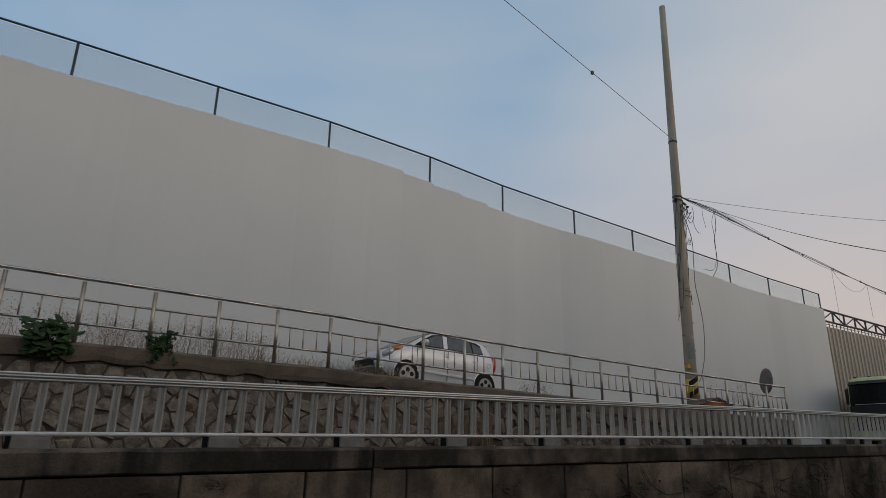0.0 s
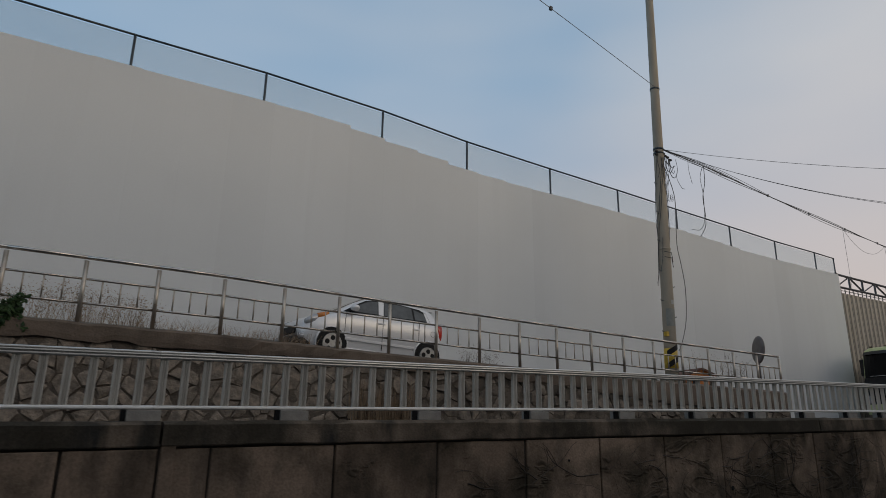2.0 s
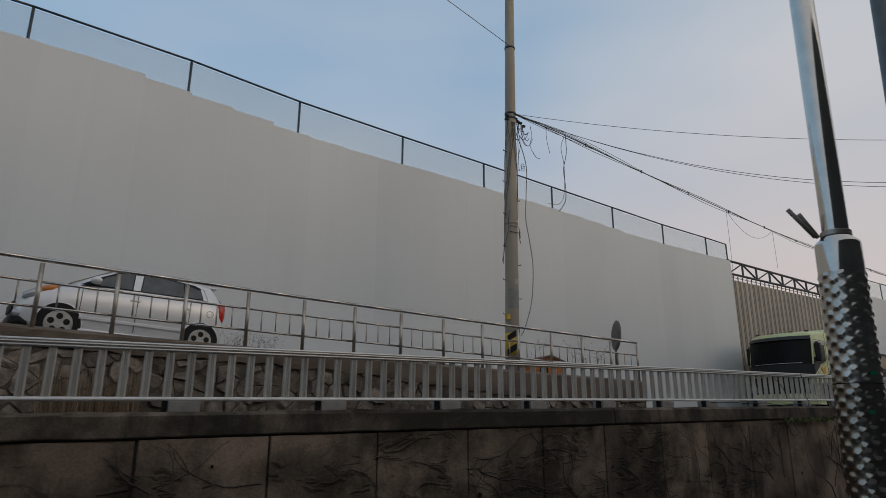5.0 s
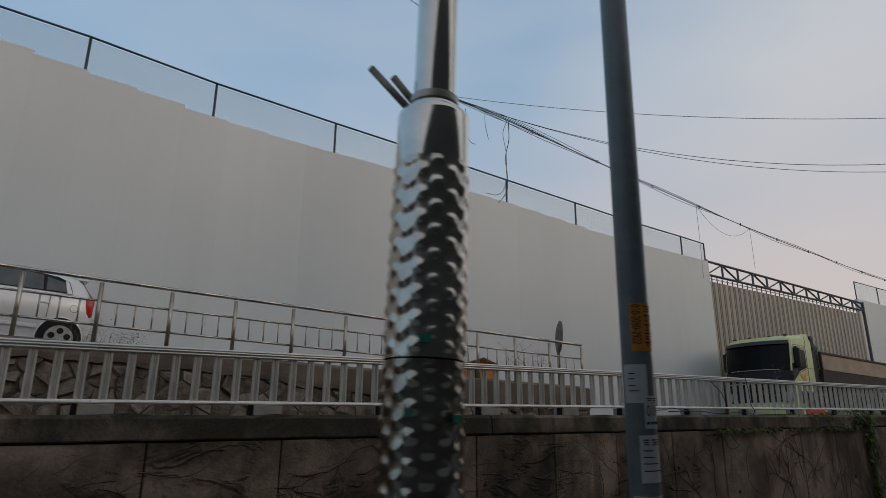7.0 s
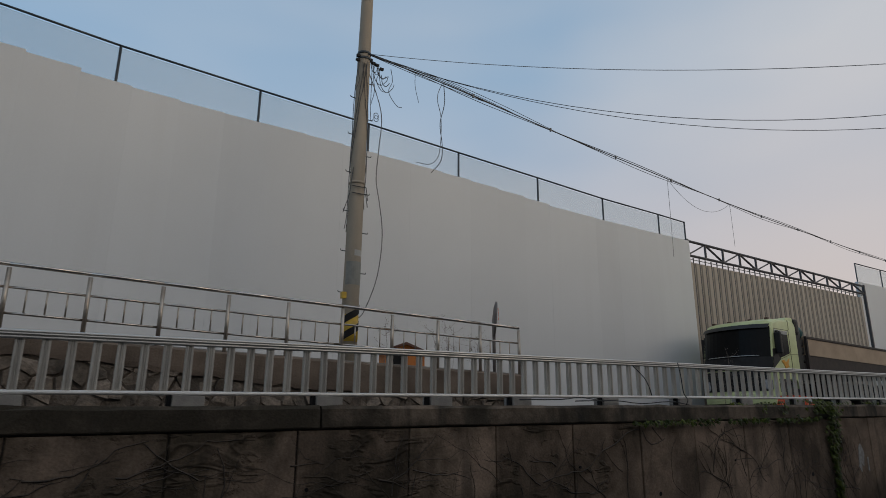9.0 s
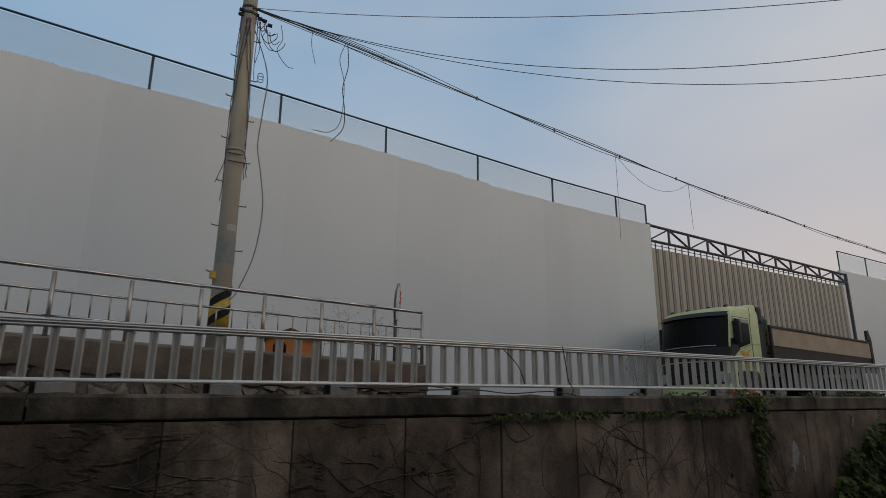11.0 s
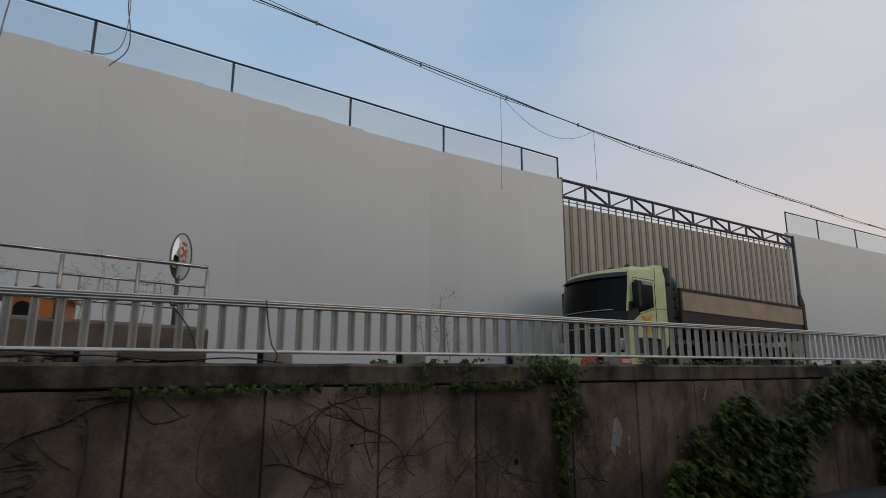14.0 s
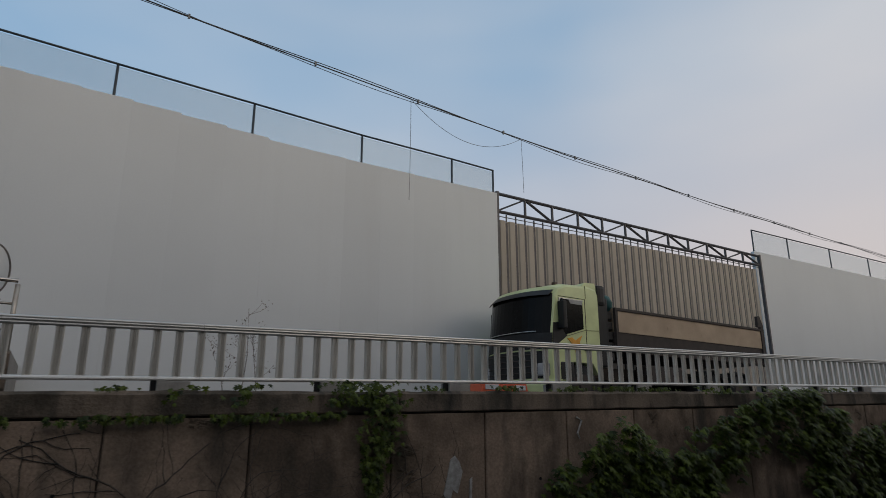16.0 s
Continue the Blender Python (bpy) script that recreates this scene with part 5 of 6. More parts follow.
for x in (1.1, 6.35, 7.7):
    for y0, y1 in ((0.02, 0.34), (TW - .34, TW - .02)):
        bm = B()
        tube(bm, [(x, y0 + .03, .5), (x, y0, .5), (x, y1, .5), (x, y1 - .03, .5)], 0.5, 26)
        bmesh.ops.bevel(bm, geom=[e for e in bm.edges if e.calc_face_angle(0) > 0.8], offset=0.03, segments=2, affect="EDGES")
        w = part("wheel", bm, M_BLACK, truck, "black lorry tyre", smooth=True)
        bm = B()
        y = y0 if y0 < 1 else y1
        s = -1 if y0 < 1 else 1
        tube(bm, [(x, y - s * .02, .5), (x, y + s * .012, .5)], 0.29, 22)
        tube(bm, [(x, y, .5), (x, y + s * .07, .5)], 0.11, 16)
        part("hub", bm, M_RUST, w)
for y0, y1 in ((-.02, 0.5), (TW - .5, TW + .02)):
    for x in (6.35, 7.7):
        bm = B()
        v = []
        for k in range(9):
            a = math.pi * k / 8
            v.append([bm.verts.new((x + r * math.cos(a), y, .52 + r * math.sin(a))) for r, y in ((.56, y0), (.56, y1), (.60, y1), (.60, y0))])
        for a, b in zip(v, v[1:]):
            for j in range(4):
                bm.faces.new((a[j], a[(j + 1) % 4], b[(j + 1) % 4], b[j]))
        part("mudguard", bm, M_TRIM, truck)
bm = B()
box(bm, 1.80, 2.20, 0.05, TW - .05, 1.0, 2.72, .04)
box(bm, 1.80, 2.10, 0.0, TW, 2.5, 3.04, .10)
part("intake_housing", bm, M_TRIM, truck, "black equipment behind the cab")
bm = B()
for k in range(5):
    box(bm, 2.16, 2.36, 0.06, 0.6, 1.15 + k * .26, 1.36 + k * .26, .03)
part("tool_boxes", bm, M_TRIM, truck)
bm = B()
loft(bm, [rrect(x, h, a, b, 2.6, 14) for x, a, b, h in ((1.95, 2.45, 2.75, .8), (2.0, 2.35, 2.95, 1.08), (2.2, 2.3, 2.9, 1.12), (2.34, 2.2, 2.6, 1.0))])
bmesh.ops.translate(bm, verts=bm.verts, vec=(.17, TW / 2, .04))
part("folded_tarp", bm, M_TEAL, truck, "folded teal tarpaulin", smooth=True)
bm = B()
box(bm, 3.7, 5.2, 0.05, 0.55, .62, 1.12, .05)
part("fuel_tank", bm, M_RUST, truck)
bm = B()
box(bm, 2.37, 9.24, 0.02, TW - .02, 1.30, 1.80, .01)
bed = part("tipping_bed", bm, M_RUST, truck, "dusty brown tipping bed with dark steel rims", m=pose(0, 0, 0.09))
for y0, y1 in ((0.0, 0.06), (TW - .06, TW)):
    bm = B()
    hexa(bm, [(2.42, y0, 1.80), (9.20, y0, 1.80), (9.20, y1, 1.80), (2.42, y1, 1.80), (2.42, y0, 2.34), (9.20, y0, 2.34), (9.20, y1, 2.34), (2.42, y1, 2.34)])
    sp = part("side_board", bm, M_BED, bed)
    bm = B()
    yy = y0 - .03 if y0 < 1 else y1 - .05
    box(bm, 2.38, 9.26, yy, yy + .08, 2.34, 2.42, .015)
    part("top_rim", bm, M_RUST, bed)
    bm = B()
    box(bm, 2.38, 2.48, yy, yy + .08, 1.3, 2.34, .01)
    part("corner_post", bm, M_RUST, bed)
    bm = B()
    prism(bm, [(9.12, 1.25), (9.28, 1.25), (9.28, 2.5), (9.12, 2.82), (9.0, 2.8), (8.98, 2.46), (9.12, 2.46)], yy, yy + .09)
    part("tail_post", bm, M_RUST, bed)
    for x in (4.5, 6.0, 7.5):
        bm = B()
        box(bm, x, x + .02, y0 - .006, y1 + .006, 1.95 + .12 * (x % 2), 2.03 + .12 * (x % 2))
        part("hinge_lug", bm, M_BED, bed)
for nm, x in (("head_board", 2.40), ("tail_board", 9.16)):
    bm = B()
    box(bm, x, x + .06, .06, TW - .06, 1.34, 2.42)
    part(nm, bm, M_BED, bed)

# ---- plastic barriers on the road in front of the truck ----
M_BARR = mat("faded_orange_plastic", (0.72, 0.12, 0.045), 0.5, dark=(0.6, 0.10, 0.04), scale=5, fine=0.08, bump=0.02)
bx0 = thing("road_barrier", pose(26.88, 9.0, road_z(26.9)), "faded orange plastic road barrier block lying low", "barrier", "barriers before the truck")
bm = B()
prism(bm, [(-.26, 0), (.26, 0), (.25, .10), (.20, .16), (.17, .36), (-.17, .36), (-.20, .16), (-.25, .10)], -.22, .22)
bmesh.ops.bevel(bm, geom=bm.edges[:], offset=0.015, segments=2, affect="EDGES")
part("shell", bm, M_BARR, bx0)
bm = B()
box(bm, -.13, .13, -.235, -.215, .22, .30, .005)
part("reflector", bm, M_WHITE, bx0, "white reflector plate")
copy_thing(bx0, pose(27.5, 9.1, road_z(27.5), 0, 0, 8))

# ---- dog kennel beside the utility pole ----
M_KENNEL = mat("orange_kennel_board", (0.62, 0.21, 0.045), 0.6, dark=(0.50, 0.165, 0.035), scale=4, fine=0.1, bump=0.05)
M_KROOF = mat("brown_kennel_roof", (0.13, 0.055, 0.035), 0.7, dark=(0.09, 0.04, 0.03), scale=6, fine=0.15)
kn = thing("dog_kennel", pose(17.95, 12.15, 2.53, 0, 0, -14), "small orange kennel with a brown pitched roof", "kennel")
bm = B()
prism(bm, [(-.42, 0), (.42, 0), (.42, .40), (0.0, .56), (-.42, .40)], -.3, .3)
part("body", bm, M_KENNEL, kn)
for s in (-1, 1):
    bm = B()
    hexa(bm, [(0, -.37, .565), (s * .52, -.37, .37), (s * .52, .37, .37), (0, .37, .565), (0, -.37, .605), (s * .53, -.37, .405), (s * .53, .37, .405), (0, .37, .605)])
    part("roof_board", bm, M_KROOF if s < 0 else M_KENNEL, kn)
bm = B()
hexa(bm, [(-.53, -.385, .36), (0, -.385, .555), (0, -.37, .555), (-.53, -.37, .36), (-.53, -.385, .405), (0, -.385, .61), (0, -.37, .61), (-.53, -.37, .405)])
hexa(bm, [(0, -.385, .555), (.53, -.385, .36), (.53, -.37, .36), (0, -.37, .555), (0, -.385, .61), (.53, -.385, .405), (.53, -.37, .405), (0, -.37, .61)])
part("gable_trim", bm, M_KROOF, kn)
bm = B()
prism(bm, [(-.30, .04), (-.06, .04), (-.06, .28), (-.10, .34), (-.18, .37), (-.26, .34), (-.30, .28)], -.306, -.28)
part("doorway", bm, M_BLACK, kn, "dark arched doorway")

# ---- convex road mirror ----
M_MIRROR = mat("mirror_face", (0.85, 0.85, 0.85), 0.03, 1.0, dark=(0.8, 0.8, 0.8), fine=0.01, bump=0.0)
M_MBACK = mat("grey_brown_mirror_back", (0.16, 0.14, 0.13), 0.6, dark=(0.11, 0.095, 0.09), scale=6, fine=0.1)
M_REDMARK = mat("dull_red_strokes", (0.62, 0.16, 0.07), 0.6, dark=(0.5, 0.13, 0.06), scale=12, fine=0.1, bump=0.0)
mi = thing("road_mirror", pose(19.80, 11.36, ramp_z(19.86)), "round convex road mirror with a red mark on a thin post", "mirror")
bm = B()
tube(bm, [(0, 0, 0), (0, 0, 1.15)], 0.036, 12)
part("post", bm, M_MBACK, mi, smooth=True)
MM = Matrix.Translation((0.03, -.02, 3.72 - ramp_z(19.86))) @ pose(0, 0, 0, 0, 0, -32.5) @ pose(0, 0, 0, 0, 94, 0)   # local z is the mirror's normal
MR = 0.375
fl = [(MR * k / 8, 0.06 * (1 - (k / 8) ** 2)) for k in range(9)]
bm = lathe([(r, z) for r, z in fl[1:]][::-1] + [(0.001, .06)], 36)
bmesh.ops.transform(bm, matrix=MM, verts=bm.verts)
face = part("mirror_face", bm, M_MIRROR, mi, "curved reflecting face", smooth=True)
bm = lathe([(MR, .004), (MR + .02, .01), (MR + .02, -.02), (MR * .8, -.045), (MR * .4, -.06), (0.001, -.062)], 36)
bmesh.ops.transform(bm, matrix=MM, verts=bm.verts)
part("back_shell", bm, M_MBACK, mi, smooth=True)
# four red strokes laid over the mirror face
bm = B()
for pts in ([(-.24, -.10), (-.22, .02), (-.18, .02), (-.20, -.10)], [(-.16, -.12), (-.02, .06), (.02, .03), (-.12, -.15)], [(-.14, .02), (-.10, .06), (.04, -.12), (.0, -.15)], [(.06, -.06), (.05, .05), (.09, .05), (.10, -.06)]):
    hexa(bm, [MM @ Vector((x, y, .045 - .2 * (x * x + y * y))) for x, y in pts] + [MM @ Vector((x, y, .066 - .3 * (x * x + y * y))) for x, y in pts])
part("red_mark", bm, M_REDMARK, face, "red strokes on the mirror face")

# ---- planting ----


def leaf(bm, c, n, up_, size, lobes=False, fold=0.25):
    """A pointed, folded leaf (five-lobed for ivy) about c, facing n with its tip along up_."""
    n = Vector(n).normalized()
    u = (Vector(up_) - n * Vector(up_).dot(n)).normalized()
    s = n.cross(u)
    if lobes:
        o = [(0, -.30), (.24, -.42), (.56, -.14), (.20, -.06), (.46, .34), (.11, .16), (0, .68), (-.11, .16), (-.46, .34), (-.20, -.06), (-.56, -.14), (-.24, -.42)]
    else:
        o = [(0, -.5), (.22, -.25), (.27, .05), (.14, .35), (0, .55), (-.14, .35), (-.27, .05), (-.22, -.25)]
    c = Vector(c)
    vs = [bm.verts.new(c + (s * x + u * y - n * fold * abs(x)) * size) for x, y in o]
    mid = bm.verts.new(c)
    for i in range(len(vs)):
        bm.faces.new((vs[i], vs[(i + 1) % len(vs)], mid))


def blade(bm, base, tip, w, bend):
    base, tip = Vector(base), Vector(tip)
    d = tip - base
    s = Vector((d.y, -d.x, 0))
    s = s.normalized() if s.length > 1e-4 else Vector((1, 0, 0))
    s = (s + Vector((0.6, 0, 0))).normalized() * w
    m1, m2 = base.lerp(tip, .4) + Vector((0, 0, bend)), base.lerp(tip, .75) + Vector((0, 0, bend))
    a, b = bm.verts.new(base - s), bm.verts.new(base + s)
    c, d2 = bm.verts.new(m1 - s * .8), bm.verts.new(m1 + s * .8)
    e, f = bm.verts.new(m2 - s * .5), bm.verts.new(m2 + s * .5)
    g = bm.verts.new(tip)
    bm.faces.new((a, b, d2, c)), bm.faces.new((c, d2, f, e)), bm.faces.new((e, f, g))


rng = random.Random(21)
# broad-leaved bush hanging over the ramp coping
pl = thing("leafy_bush", pose(0.27, 10.92, ss_z(0.3) - 0.98), "broad-leaved green bush hanging over the ramp coping", "bush")
bm, st = B(), B()
for k in range(34):
    d = Vector((rng.gauss(0, 1), rng.gauss(0, 1), rng.gauss(0, 1))).normalized() * rng.uniform(.55, 1)
    e = Vector((d.x * .36, -.12 + d.y * .13, .06 + d.z * .27 - .1 * abs(d.x)))
    tube(st, [(0, .05, -.02), e * .5 + Vector((0, 0, .05)), e], 0.006, 4)
    for q in range(6):
        c = e + Vector((rng.gauss(0, .05), rng.gauss(0, .035), rng.gauss(0, .05)))
        leaf(bm, c, (rng.gauss(0, .5), -1, rng.uniform(.3, 1.6)), (rng.gauss(0, .9), -.5, rng.uniform(-1, .2)), rng.uniform(.11, .20))
part("stems", st, M_STEM, pl)
part("leaves", bm, M_LEAF, pl)
pl = thing("weed_bush", pose(1.86, 10.94, ss_z(1.86) - 0.98), "feathery green weed growing over the ramp coping", "weed")
bm, st = B(), B()
for k in range(30):
    e = Vector((rng.gauss(0, .12), -.05 - abs(rng.gauss(0, .07)), rng.uniform(-.25, .36)))
    tube(st, [(0, 0, 0), e * .5 + Vector((0, 0, .08)), e], 0.004, 4)
    for q in range(16):
        c = e * rng.uniform(.4, 1.0) + Vector((rng.gauss(0, .03), rng.gauss(0, .03), rng.gauss(0, .03)))
        leaf(bm, c, (rng.gauss(0, .6), -1, rng.uniform(-.2, .8)), (rng.gauss(0, .6), -.2, rng.uniform(-.6, 1)), rng.uniform(.05, .10), fold=.45)
part("stems", st, M_STEM, pl)
part("leaves", bm, M_LEAF, pl)


def tuft(x0, x1, y0, y1, zf, n, h0, h1, w, name, label, category, mt, lean=0.15, seeds=False):
    bm = B()
    for k in range(n):
        x, y = rng.uniform(x0, x1), rng.uniform(y0, y1)
        h = rng.uniform(h0, h1) * (0.6 + 0.4 * noise.noise((x * 1.7, y, 3.0)) + .3)
        z = zf(x)
        t = Vector((x + rng.gauss(0, lean), y + rng.gauss(0, lean * .6), z + h))
        blade(bm, (x, y, z - .03), t, w, rng.uniform(-.02, .06))
        if seeds:
            for q in range(7):
                leaf(bm, t + Vector((rng.gauss(0, .035), rng.gauss(0, .02), rng.gauss(-.04, .06))), (rng.gauss(0, 1), -1, rng.gauss(0, 1)), (rng.gauss(0, 1), 0, 1), rng.uniform(.012, .028))
    ob = tagged(new(name, finish(name, bm, mt)), label, category, kind="stuff")
    return ob


edge = lambda x: ss_z(x) - 0.98
tuft(0.5, 3.6, 11.03, 11.5, edge, 560, .22, .62, .004, "dry_grass", "dry straw-coloured grass along the ramp edge", "grass", M_DRY, .24, True)
tuft(3.4, 6.4, 10.98, 11.4, edge, 700, .08, .30, .004, "dry_grass", "low dry grass matted along the ramp edge", "grass", M_DRY, .34)
tuft(-3.0, 0.6, 11.03, 11.6, edge, 260, .2, .6, .004, "dry_grass", "dry straw-coloured grass behind the railing", "grass", M_DRY, .12, True)
tuft(9.6, 10.6, 11.2, 11.6, edge, 60, .15, .4, .003, "dry_grass", "thin dry weeds at the ramp edge", "grass", M_BARE, .15, True)
tuft(7.0, 8.3, 10.60, 10.80, lambda x: road_z(x), 420, .4, 1.1, .006, "dry_grass", "dead brown weeds against the rubble wall", "grass", M_DRY, .08)


def bare_weed(x, y, z, h, name_label):
    w = thing("bare_weed", pose(x, y, z), name_label, "weed", "bare weeds")
    bm, hd = B(), B()
    top = Vector((rng.gauss(0, .06), rng.gauss(0, .05), h))
    tube(bm, [(0, 0, -.03), top * .5 + Vector((rng.gauss(0, .03), 0, 0)), top], 0.006, 4, .002)
    for k in range(9):
        s = top * rng.uniform(.25, .95)
        e = s + Vector((rng.gauss(0, .16), rng.gauss(0, .1), rng.uniform(.06, .24)))
        tube(bm, [s, s.lerp(e, .6) + Vector((0, 0, -.02)), e], 0.003, 3, .0015)
        for q in range(6):
            leaf(hd, e + Vector((rng.gauss(0, .03), rng.gauss(0, .03), rng.gauss(0, .04))), (rng.gauss(0, 1), -1, rng.gauss(0, .6)), (0, 0, 1), rng.uniform(.012, .03))
    part("stalks", bm, M_BARE, w)
    tagged(part("seed_heads", hd, M_BARE, w), kind="stuff")


for x, y, h in ((17.25, 11.6, .85), (18.45, 11.7, .8), (18.8, 11.6, 1.0), (18.95, 11.7, .95), (19.35, 11.6, .75), (19.6, 11.75, .7)):
    bare_weed(x, y, ramp_z(x), h, "leafless grey weed stalk with seed heads on the ramp")
for x, y, h in ((22.45, 7.7, .85), (22.62, 7.75, 1.08), (22.8, 7.65, .8)):
    bare_weed(x, y, road_z(x), h, "leafless grey weed stalk behind the aluminium railing")

# cables lying on the aluminium railing
lc = thing("loose_cables", pose(19.4, 6.8, cop_z(19.4)), "black cables draped over the railing and coping", "cable")
for pts in ([(-0.35, .12, .60), (-.2, .02, .40), (-.12, .0, .25), (-.08, 0, .14)], [(.58, .0, .66), (.6, -.02, .45), (.66, 0, .2), (.72, -.02, .1), (.7, 0, .02)], [(-1.6, 0.05, .03), (-.9, -.02, .05), (-.3, .02, .02), (.3, -.03, .06), (.8, .02, .02)],
            [(-2.6, .05, .03), (-2.0, -.1, .04), (-1.5, .02, .08), (-.9, .05, .02)]):
    bm = B()
    tube(bm, smooth_line(pts, 3), 0.0075, 5)
    part("cable", bm, M_WIRE, lc, smooth=True)

# ---- growth on the retaining wall ----
bm = B()


def vine(x, z, a, length, r, depth):
    pts = [(x, RW_Y - .002, z)]
    for k in range(int(length / 0.09)):
        a += rng.gauss(0, .22)
        x, z = x + .09 * math.cos(a), z + .09 * math.sin(a)
        if not -.1 < z < cop_z(x) - .27:
            break
        pts.append((x, RW_Y - .004 * rng.random(), z))
        if depth and rng.random() < .20:
            vine(x, z, a + rng.choice((-1, 1)) * rng.uniform(.4, 1.0), length * rng.uniform(.3, .6), r * .6, depth - 1)
    if len(pts) > 2:
        tube(bm, pts, r, 4, r * .5, False)


for k in range(210):                                   # old roots straggling sideways over the damp panels
    x = rng.choice((rng.uniform(6.5, 18.5), rng.uniform(8.5, 15.5)))
    vine(x, rng.uniform(-.1, 1.15), rng.choice((0, math.pi)) + rng.gauss(0, .30), rng.uniform(.3, 1.2), rng.choice((.003, .004, .006, .009)), 2)
for k in range(16):
    vine(rng.uniform(13.5, 20.5), rng.uniform(0, 1.0), rng.uniform(.2, 2.9), rng.uniform(.6, 1.5), rng.uniform(.004, .009), 2)
vine(20.35, -.1, 1.75, 2.6, .011, 0)
for k in range(60):                                    # fine fans of dry shoots
    vine(rng.uniform(20.6, 24.6), rng.uniform(-.1, .8), rng.choice((rng.uniform(.3, 1.2), rng.uniform(1.9, 2.9))), rng.uniform(.7, 1.5), rng.choice((.003, .004, .006, .009)), 3)
for pts in ([(18.0, 1.19), (18.25, 1.27), (18.5, 1.42), (18.66, 1.47), (18.76, 1.46)], [(18.82, 1.45), (18.88, 1.33), (18.98, 1.26), (19.12, 1.28), (19.28, 1.34)], [(19.02, 1.5), (19.1, 1.42), (19.22, 1.32)]):
    tube(bm, [(x, RW_Y - .006, z) for x, z in pts], .010, 5, .006, False)
tagged(new("vine_stems", finish("vine_stems", bm, M_STEM)), "bare dry vine stems clinging to the retaining wall", "vine", kind="stuff")

IVY_TOP = [(25.3, -.1), (25.67, .54), (26.0, .89), (26.5, 1.07), (26.85, 1.34), (27.3, 1.6), (27.7, 1.38), (28.0, 1.16), (28.45, 1.16), (28.6, 1.44), (29.6, 1.56), (30.0, 1.8), (30.5, 2.04),
           (31.8, 2.08), (32.8, 1.65), (33.0, 1.42), (34.1, 1.42), (35, 1.9), (38, 2.15), (41, 2.0)]
IVY_LOW = [(28.85, -.2), (29.05, .35), (29.3, .8), (30.2, 1.24), (31.5, 1.18), (31.55, .9), (31.65, -.2)]     # bare wall under this line
bm = B()


def ivy_leaf(x, z, d, s):
    y = RW_Y - .02 - d
    if z > cop_z(x) - .23:
        y -= .04
    if z > cop_z(x):
        y += rng.uniform(-.02, .3)
    leaf(bm, (x, y, z), (rng.gauss(0, .45), -1, rng.uniform(-.1, 1.0)), (rng.gauss(0, .4), -.35, -1), s, True, .22)


n = 0
while n < 1500:                                         # drooping shoots, their leaves overlapping like thatch
    x, z = rng.uniform(25.2, 40.5), rng.uniform(-.15, 2.2)
    f = noise.noise((x * 1.1, 4.2, z * 1.5)) + .45 * noise.noise((x * 3.1, 9.1, z * 3.3))
    if not (lerp(IVY_LOW, x) - .1 * f < z < lerp(IVY_TOP, x) + .06 * f and f > (-.8 if x < 29.5 else -.40)):
        continue
    n += 1
    side, length, out = rng.choice((-1, 1)) * rng.uniform(.05, .28), rng.uniform(.14, .34), rng.uniform(.08, .24)
    for q in range(11):
        k = q / 10
        lx, lz = x + side * k + rng.gauss(0, .03), z + .03 - length * k * k + rng.gauss(0, .02)
        if lz > lerp(IVY_TOP, lx) + .12:
            continue
        d = .03 + out * math.sin(math.pi * (.25 + .6 * k)) + rng.gauss(0, .015)
        y = RW_Y - .03 - max(d, .01) + (rng.uniform(0, .25) if lz > cop_z(lx) else 0)
        leaf(bm, (lx, y, lz), (rng.gauss(0, .3), -.8, rng.uniform(.5, 1.3)), (rng.gauss(0, .35) + side, -.6, -1), rng.uniform(.075, .145), True, .25)
for k in range(430):                                   # runner under the coping
    x = rng.uniform(18.6, 23.4)
    if noise.noise((x * 2.3, 0, 7)) > -.3:
        ivy_leaf(x, cop_z(x) - .255 + rng.gauss(0, .02), rng.uniform(.03, .06), rng.uniform(.035, .075))
for k in range(480):                                   # hanging column
    z = rng.uniform(.15, 1.8)
    w = .05 + .10 * max(0, min(1, (z - 1.0) / .5))
    ivy_leaf(23.80 - .05 * (1.75 - z) + .03 * math.sin(z * 5) + rng.gauss(0, w), z, rng.uniform(.02, .09), rng.uniform(.05, .09))
for x0, w, c, lo, up_ in ((23.62, .36, 190, -.16, .09), (21.3, .14, 16, .0, .04), (21.88, .10, 12, 0, .04), (22.44, .12, 18, 0, .05), (21.72, .07, 9, -.16, 0), (22.33, .08, 14, -.16, 0), (24.5, .12, 20, 0, .05),
                         (25.6, .2, 36, 0, .06), (26.6, .2, 34, 0, .05), (27.5, .35, 60, 0, .06), (28.3, .3, 40, 0, .05), (29.6, .4, 60, -.03, .07), (33.2, .4, 50, 0, .06)):
    for k in range(c):
        x = rng.gauss(x0, w * .6)
        ivy_leaf(x, cop_z(x) + rng.uniform(lo, up_), rng.uniform(.0, .05), rng.uniform(.04, .08))
tagged(new("ivy", finish("ivy", bm, M_IVY)), "green ivy spreading over the retaining wall and its coping", "ivy", kind="stuff")

# old paint patch, holes and a bracket on the wall
bm = B()
o = [(24.62, .80), (24.70, .70), (24.74, .84), (24.80, .80), (24.84, .92), (24.87, 1.02), (24.83, 1.13), (24.77, 1.20), (24.71, 1.16), (24.68, 1.02), (24.66, .95)]
prism(bm, o, RW_Y - .012, RW_Y + .01)
prism(bm, [(24.96, .72), (24.99, .70), (25.0, .96), (24.97, .94)], RW_Y - .012, RW_Y + .01)
part("paint_patch", bm, M_WHITEPATCH, retaining, "flaking white paint patch")
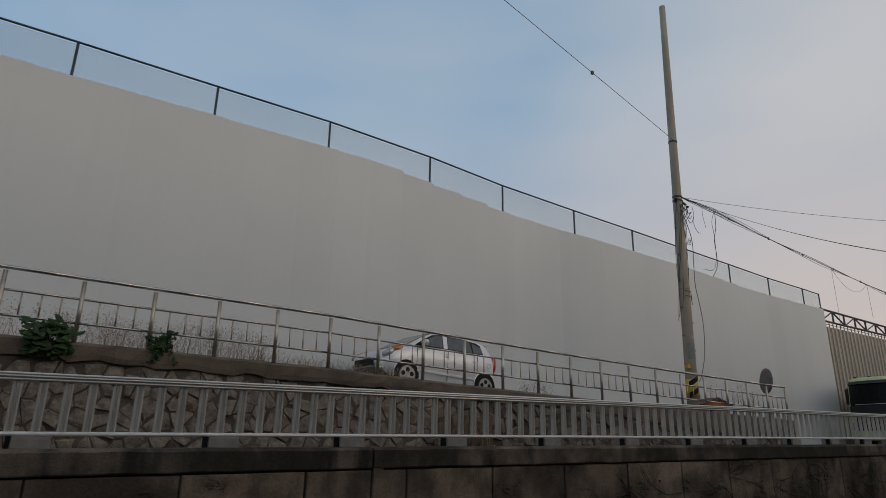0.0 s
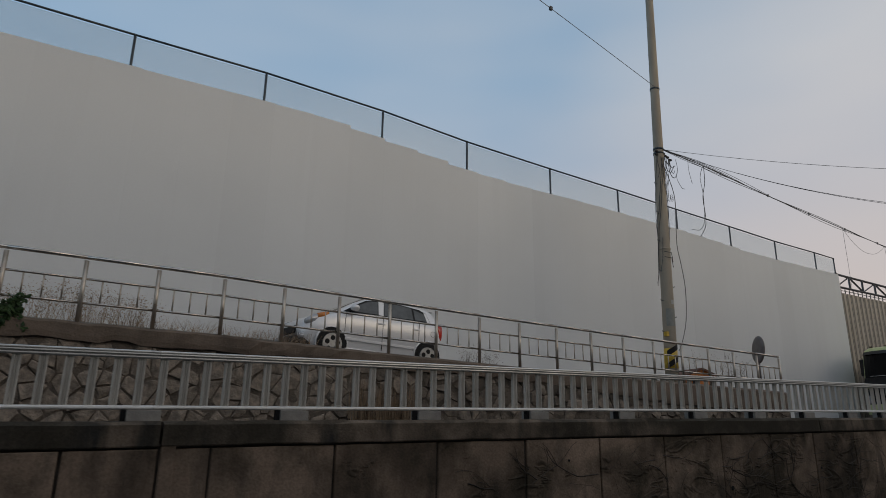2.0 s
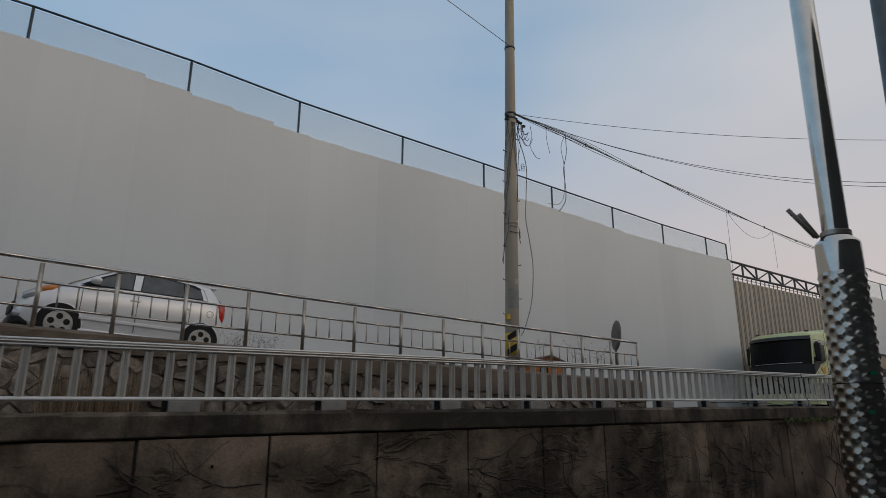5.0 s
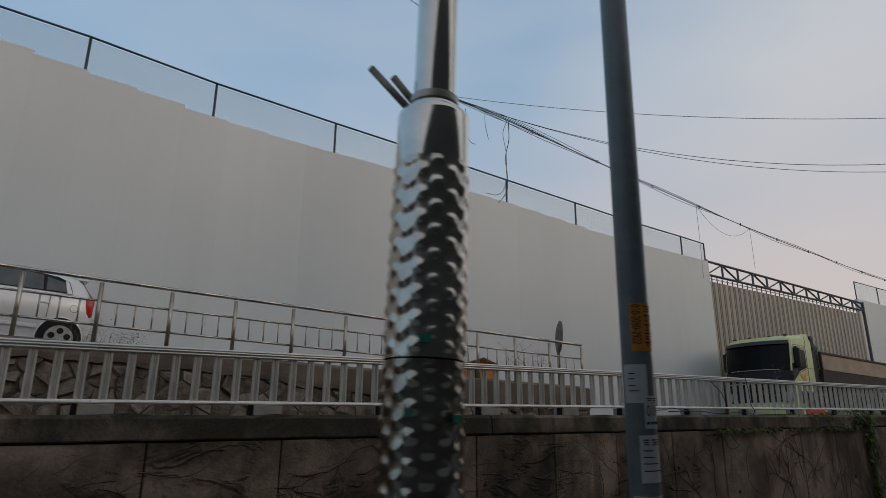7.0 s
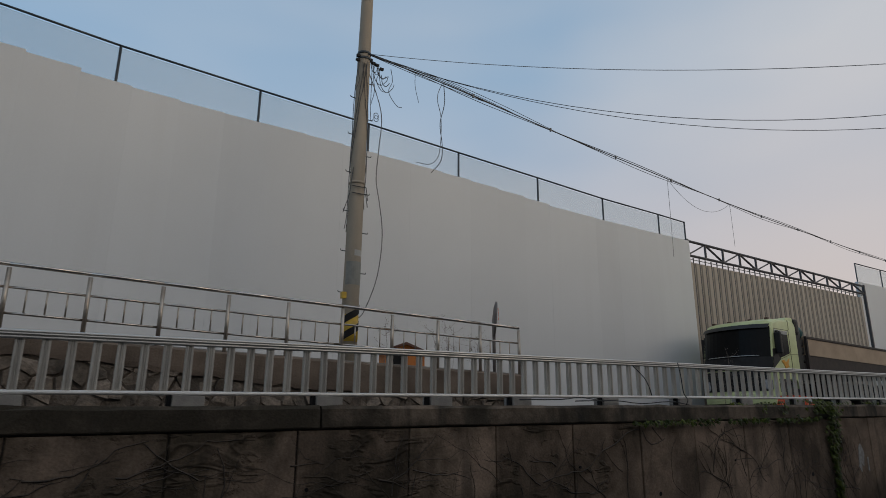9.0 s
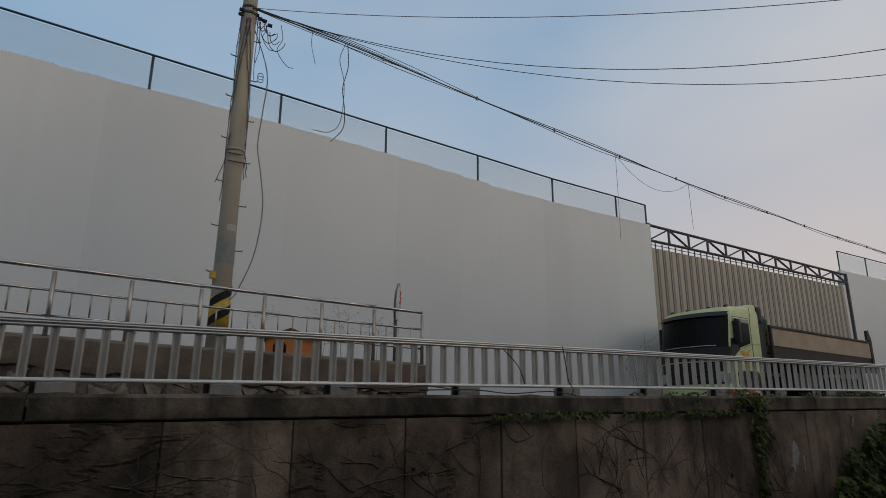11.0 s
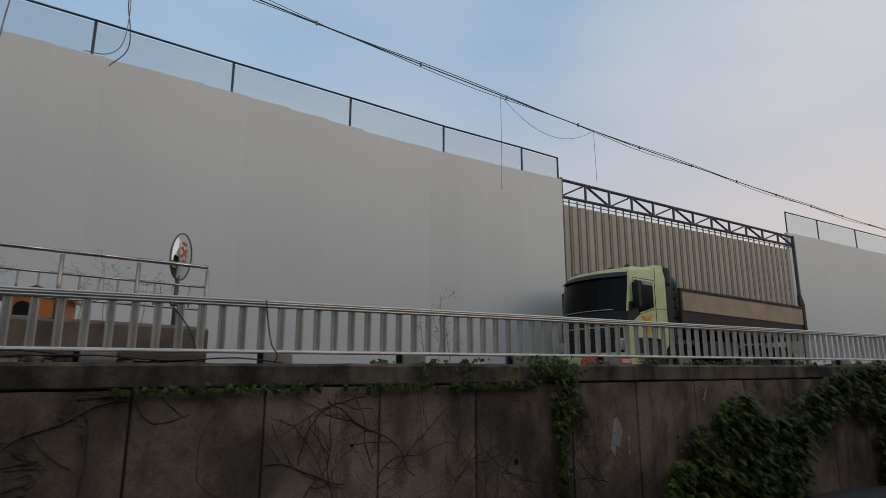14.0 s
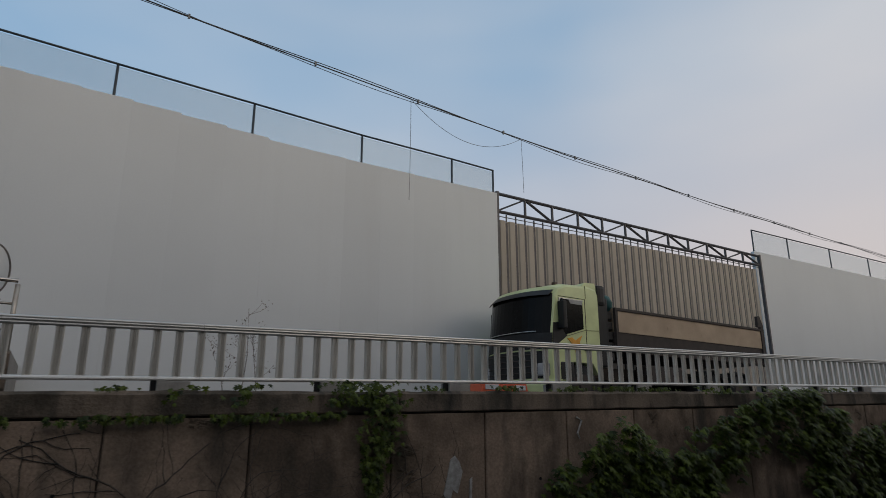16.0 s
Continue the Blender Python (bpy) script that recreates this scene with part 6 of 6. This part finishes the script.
for x, z, r in ((23.04, .72, .035), (11.5, .66, .03), (19.1, .6, .03), (13.9, .9, .02), (26.0, .9, .02), (17.6, 1.0, .018), (8.3, 1.1, .015), (20.9, 1.0, .016)):
    bm = B()
    tube(bm, [(x, RW_Y - .008, z), (x, RW_Y + .03, z)], r, 12)
    part("weep_hole", bm, M_BLACK, retaining)
bm = B()
tube(bm, [(26.62, RW_Y - .02, 1.62), (26.70, RW_Y - .03, 1.58), (26.62, RW_Y - .03, 1.42), (26.66, RW_Y - .02, 1.36)], .012, 6)
part("bent_bracket", bm, M_WHITEPATCH, retaining)

# ---- stones of the rubble wall ----


def clip(poly, p, q):
    """Keep the part of poly nearer to p than to q."""
    m, d = ((p[0] + q[0]) / 2, (p[1] + q[1]) / 2), (q[0] - p[0], q[1] - p[1])
    out = []
    for i in range(len(poly)):
        a, b = poly[i], poly[(i + 1) % len(poly)]
        fa = (a[0] - m[0]) * d[0] + (a[1] - m[1]) * d[1]
        fb = (b[0] - m[0]) * d[0] + (b[1] - m[1]) * d[1]
        if fa <= 0:
            out.append(a)
        if fa * fb < 0:
            t = fa / (fa - fb)
            out.append((a[0] + (b[0] - a[0]) * t, a[1] + (b[1] - a[1]) * t))
    return out


rng = random.Random(5)
seeds = []
x = -3.6
while x < 20.3:
    for k in range(6):
        if rng.random() > .14:
            seeds.append((x + rng.uniform(-.17, .17) + (.12 if k % 2 else 0), 1.36 + .225 * k + rng.uniform(-.12, .12)))
    x += 0.245
rest = B()                                             # stones of the far end, joined
for p in seeds:
    top = min(ss_z(p[0]) - 1.26 - band_depth(p[0]), 2.66) + rng.uniform(-.03, .03)
    poly = [(p[0] - .6, 1.25), (min(p[0] + .6, 20.22), 1.25), (min(p[0] + .6, 20.22), top), (p[0] - .6, top)]
    for q in seeds:
        if q is not p and abs(q[0] - p[0]) < 1.0 and poly:
            poly = clip(poly, p, q)
    if len(poly) < 3:
        continue
    cx, cz = sum(a[0] for a in poly) / len(poly), sum(a[1] for a in poly) / len(poly)
    near = p[0] > 7.6
    bm = B() if near else rest
    lift, tx, tz = rng.choice((rng.uniform(.0, .02), rng.uniform(.01, .07 if near else .03))), rng.gauss(0, .18 if near else .07), rng.gauss(.04, .18 if near else .07)
    shrink = rng.uniform(.80, .97)

    def face_y(a, c):
        return SW_Y + .03 - lift + tx * (a - cx) + tz * (c - cz) + rng.uniform(-.012, .012)

    back = [bm.verts.new((cx + (a - cx) * .98, SW_Y + .07, cz + (c - cz) * .98)) for a, c in poly]
    mid = [bm.verts.new((cx + (a - cx) * .95 + rng.uniform(-.01, .01), SW_Y + .035, cz + (c - cz) * .95 + rng.uniform(-.01, .01))) for a, c in poly]
    fr = []
    for a, c in poly:
        k = shrink * rng.uniform(.88, 1.05)
        fr.append(bm.verts.new((cx + (a - cx) * k, face_y(a, c), cz + (c - cz) * k)))
    for u, t in ((back, mid), (mid, fr)):
        for i in range(len(u)):
            j = (i + 1) % len(u)
            bm.faces.new((u[i], u[j], t[j], t[i]))
    ce = bm.verts.new((cx + rng.uniform(-.04, .04), face_y(cx, cz) - rng.uniform(0, .02), cz + rng.uniform(-.03, .03)))
    for i in range(len(fr)):
        bm.faces.new((fr[i], fr[(i + 1) % len(fr)], ce))
    if near:
        part("stone", bm, M_STONE, rubble)
tagged(part("stones", rest, M_STONE, rubble), "rubble stones", kind="stuff")
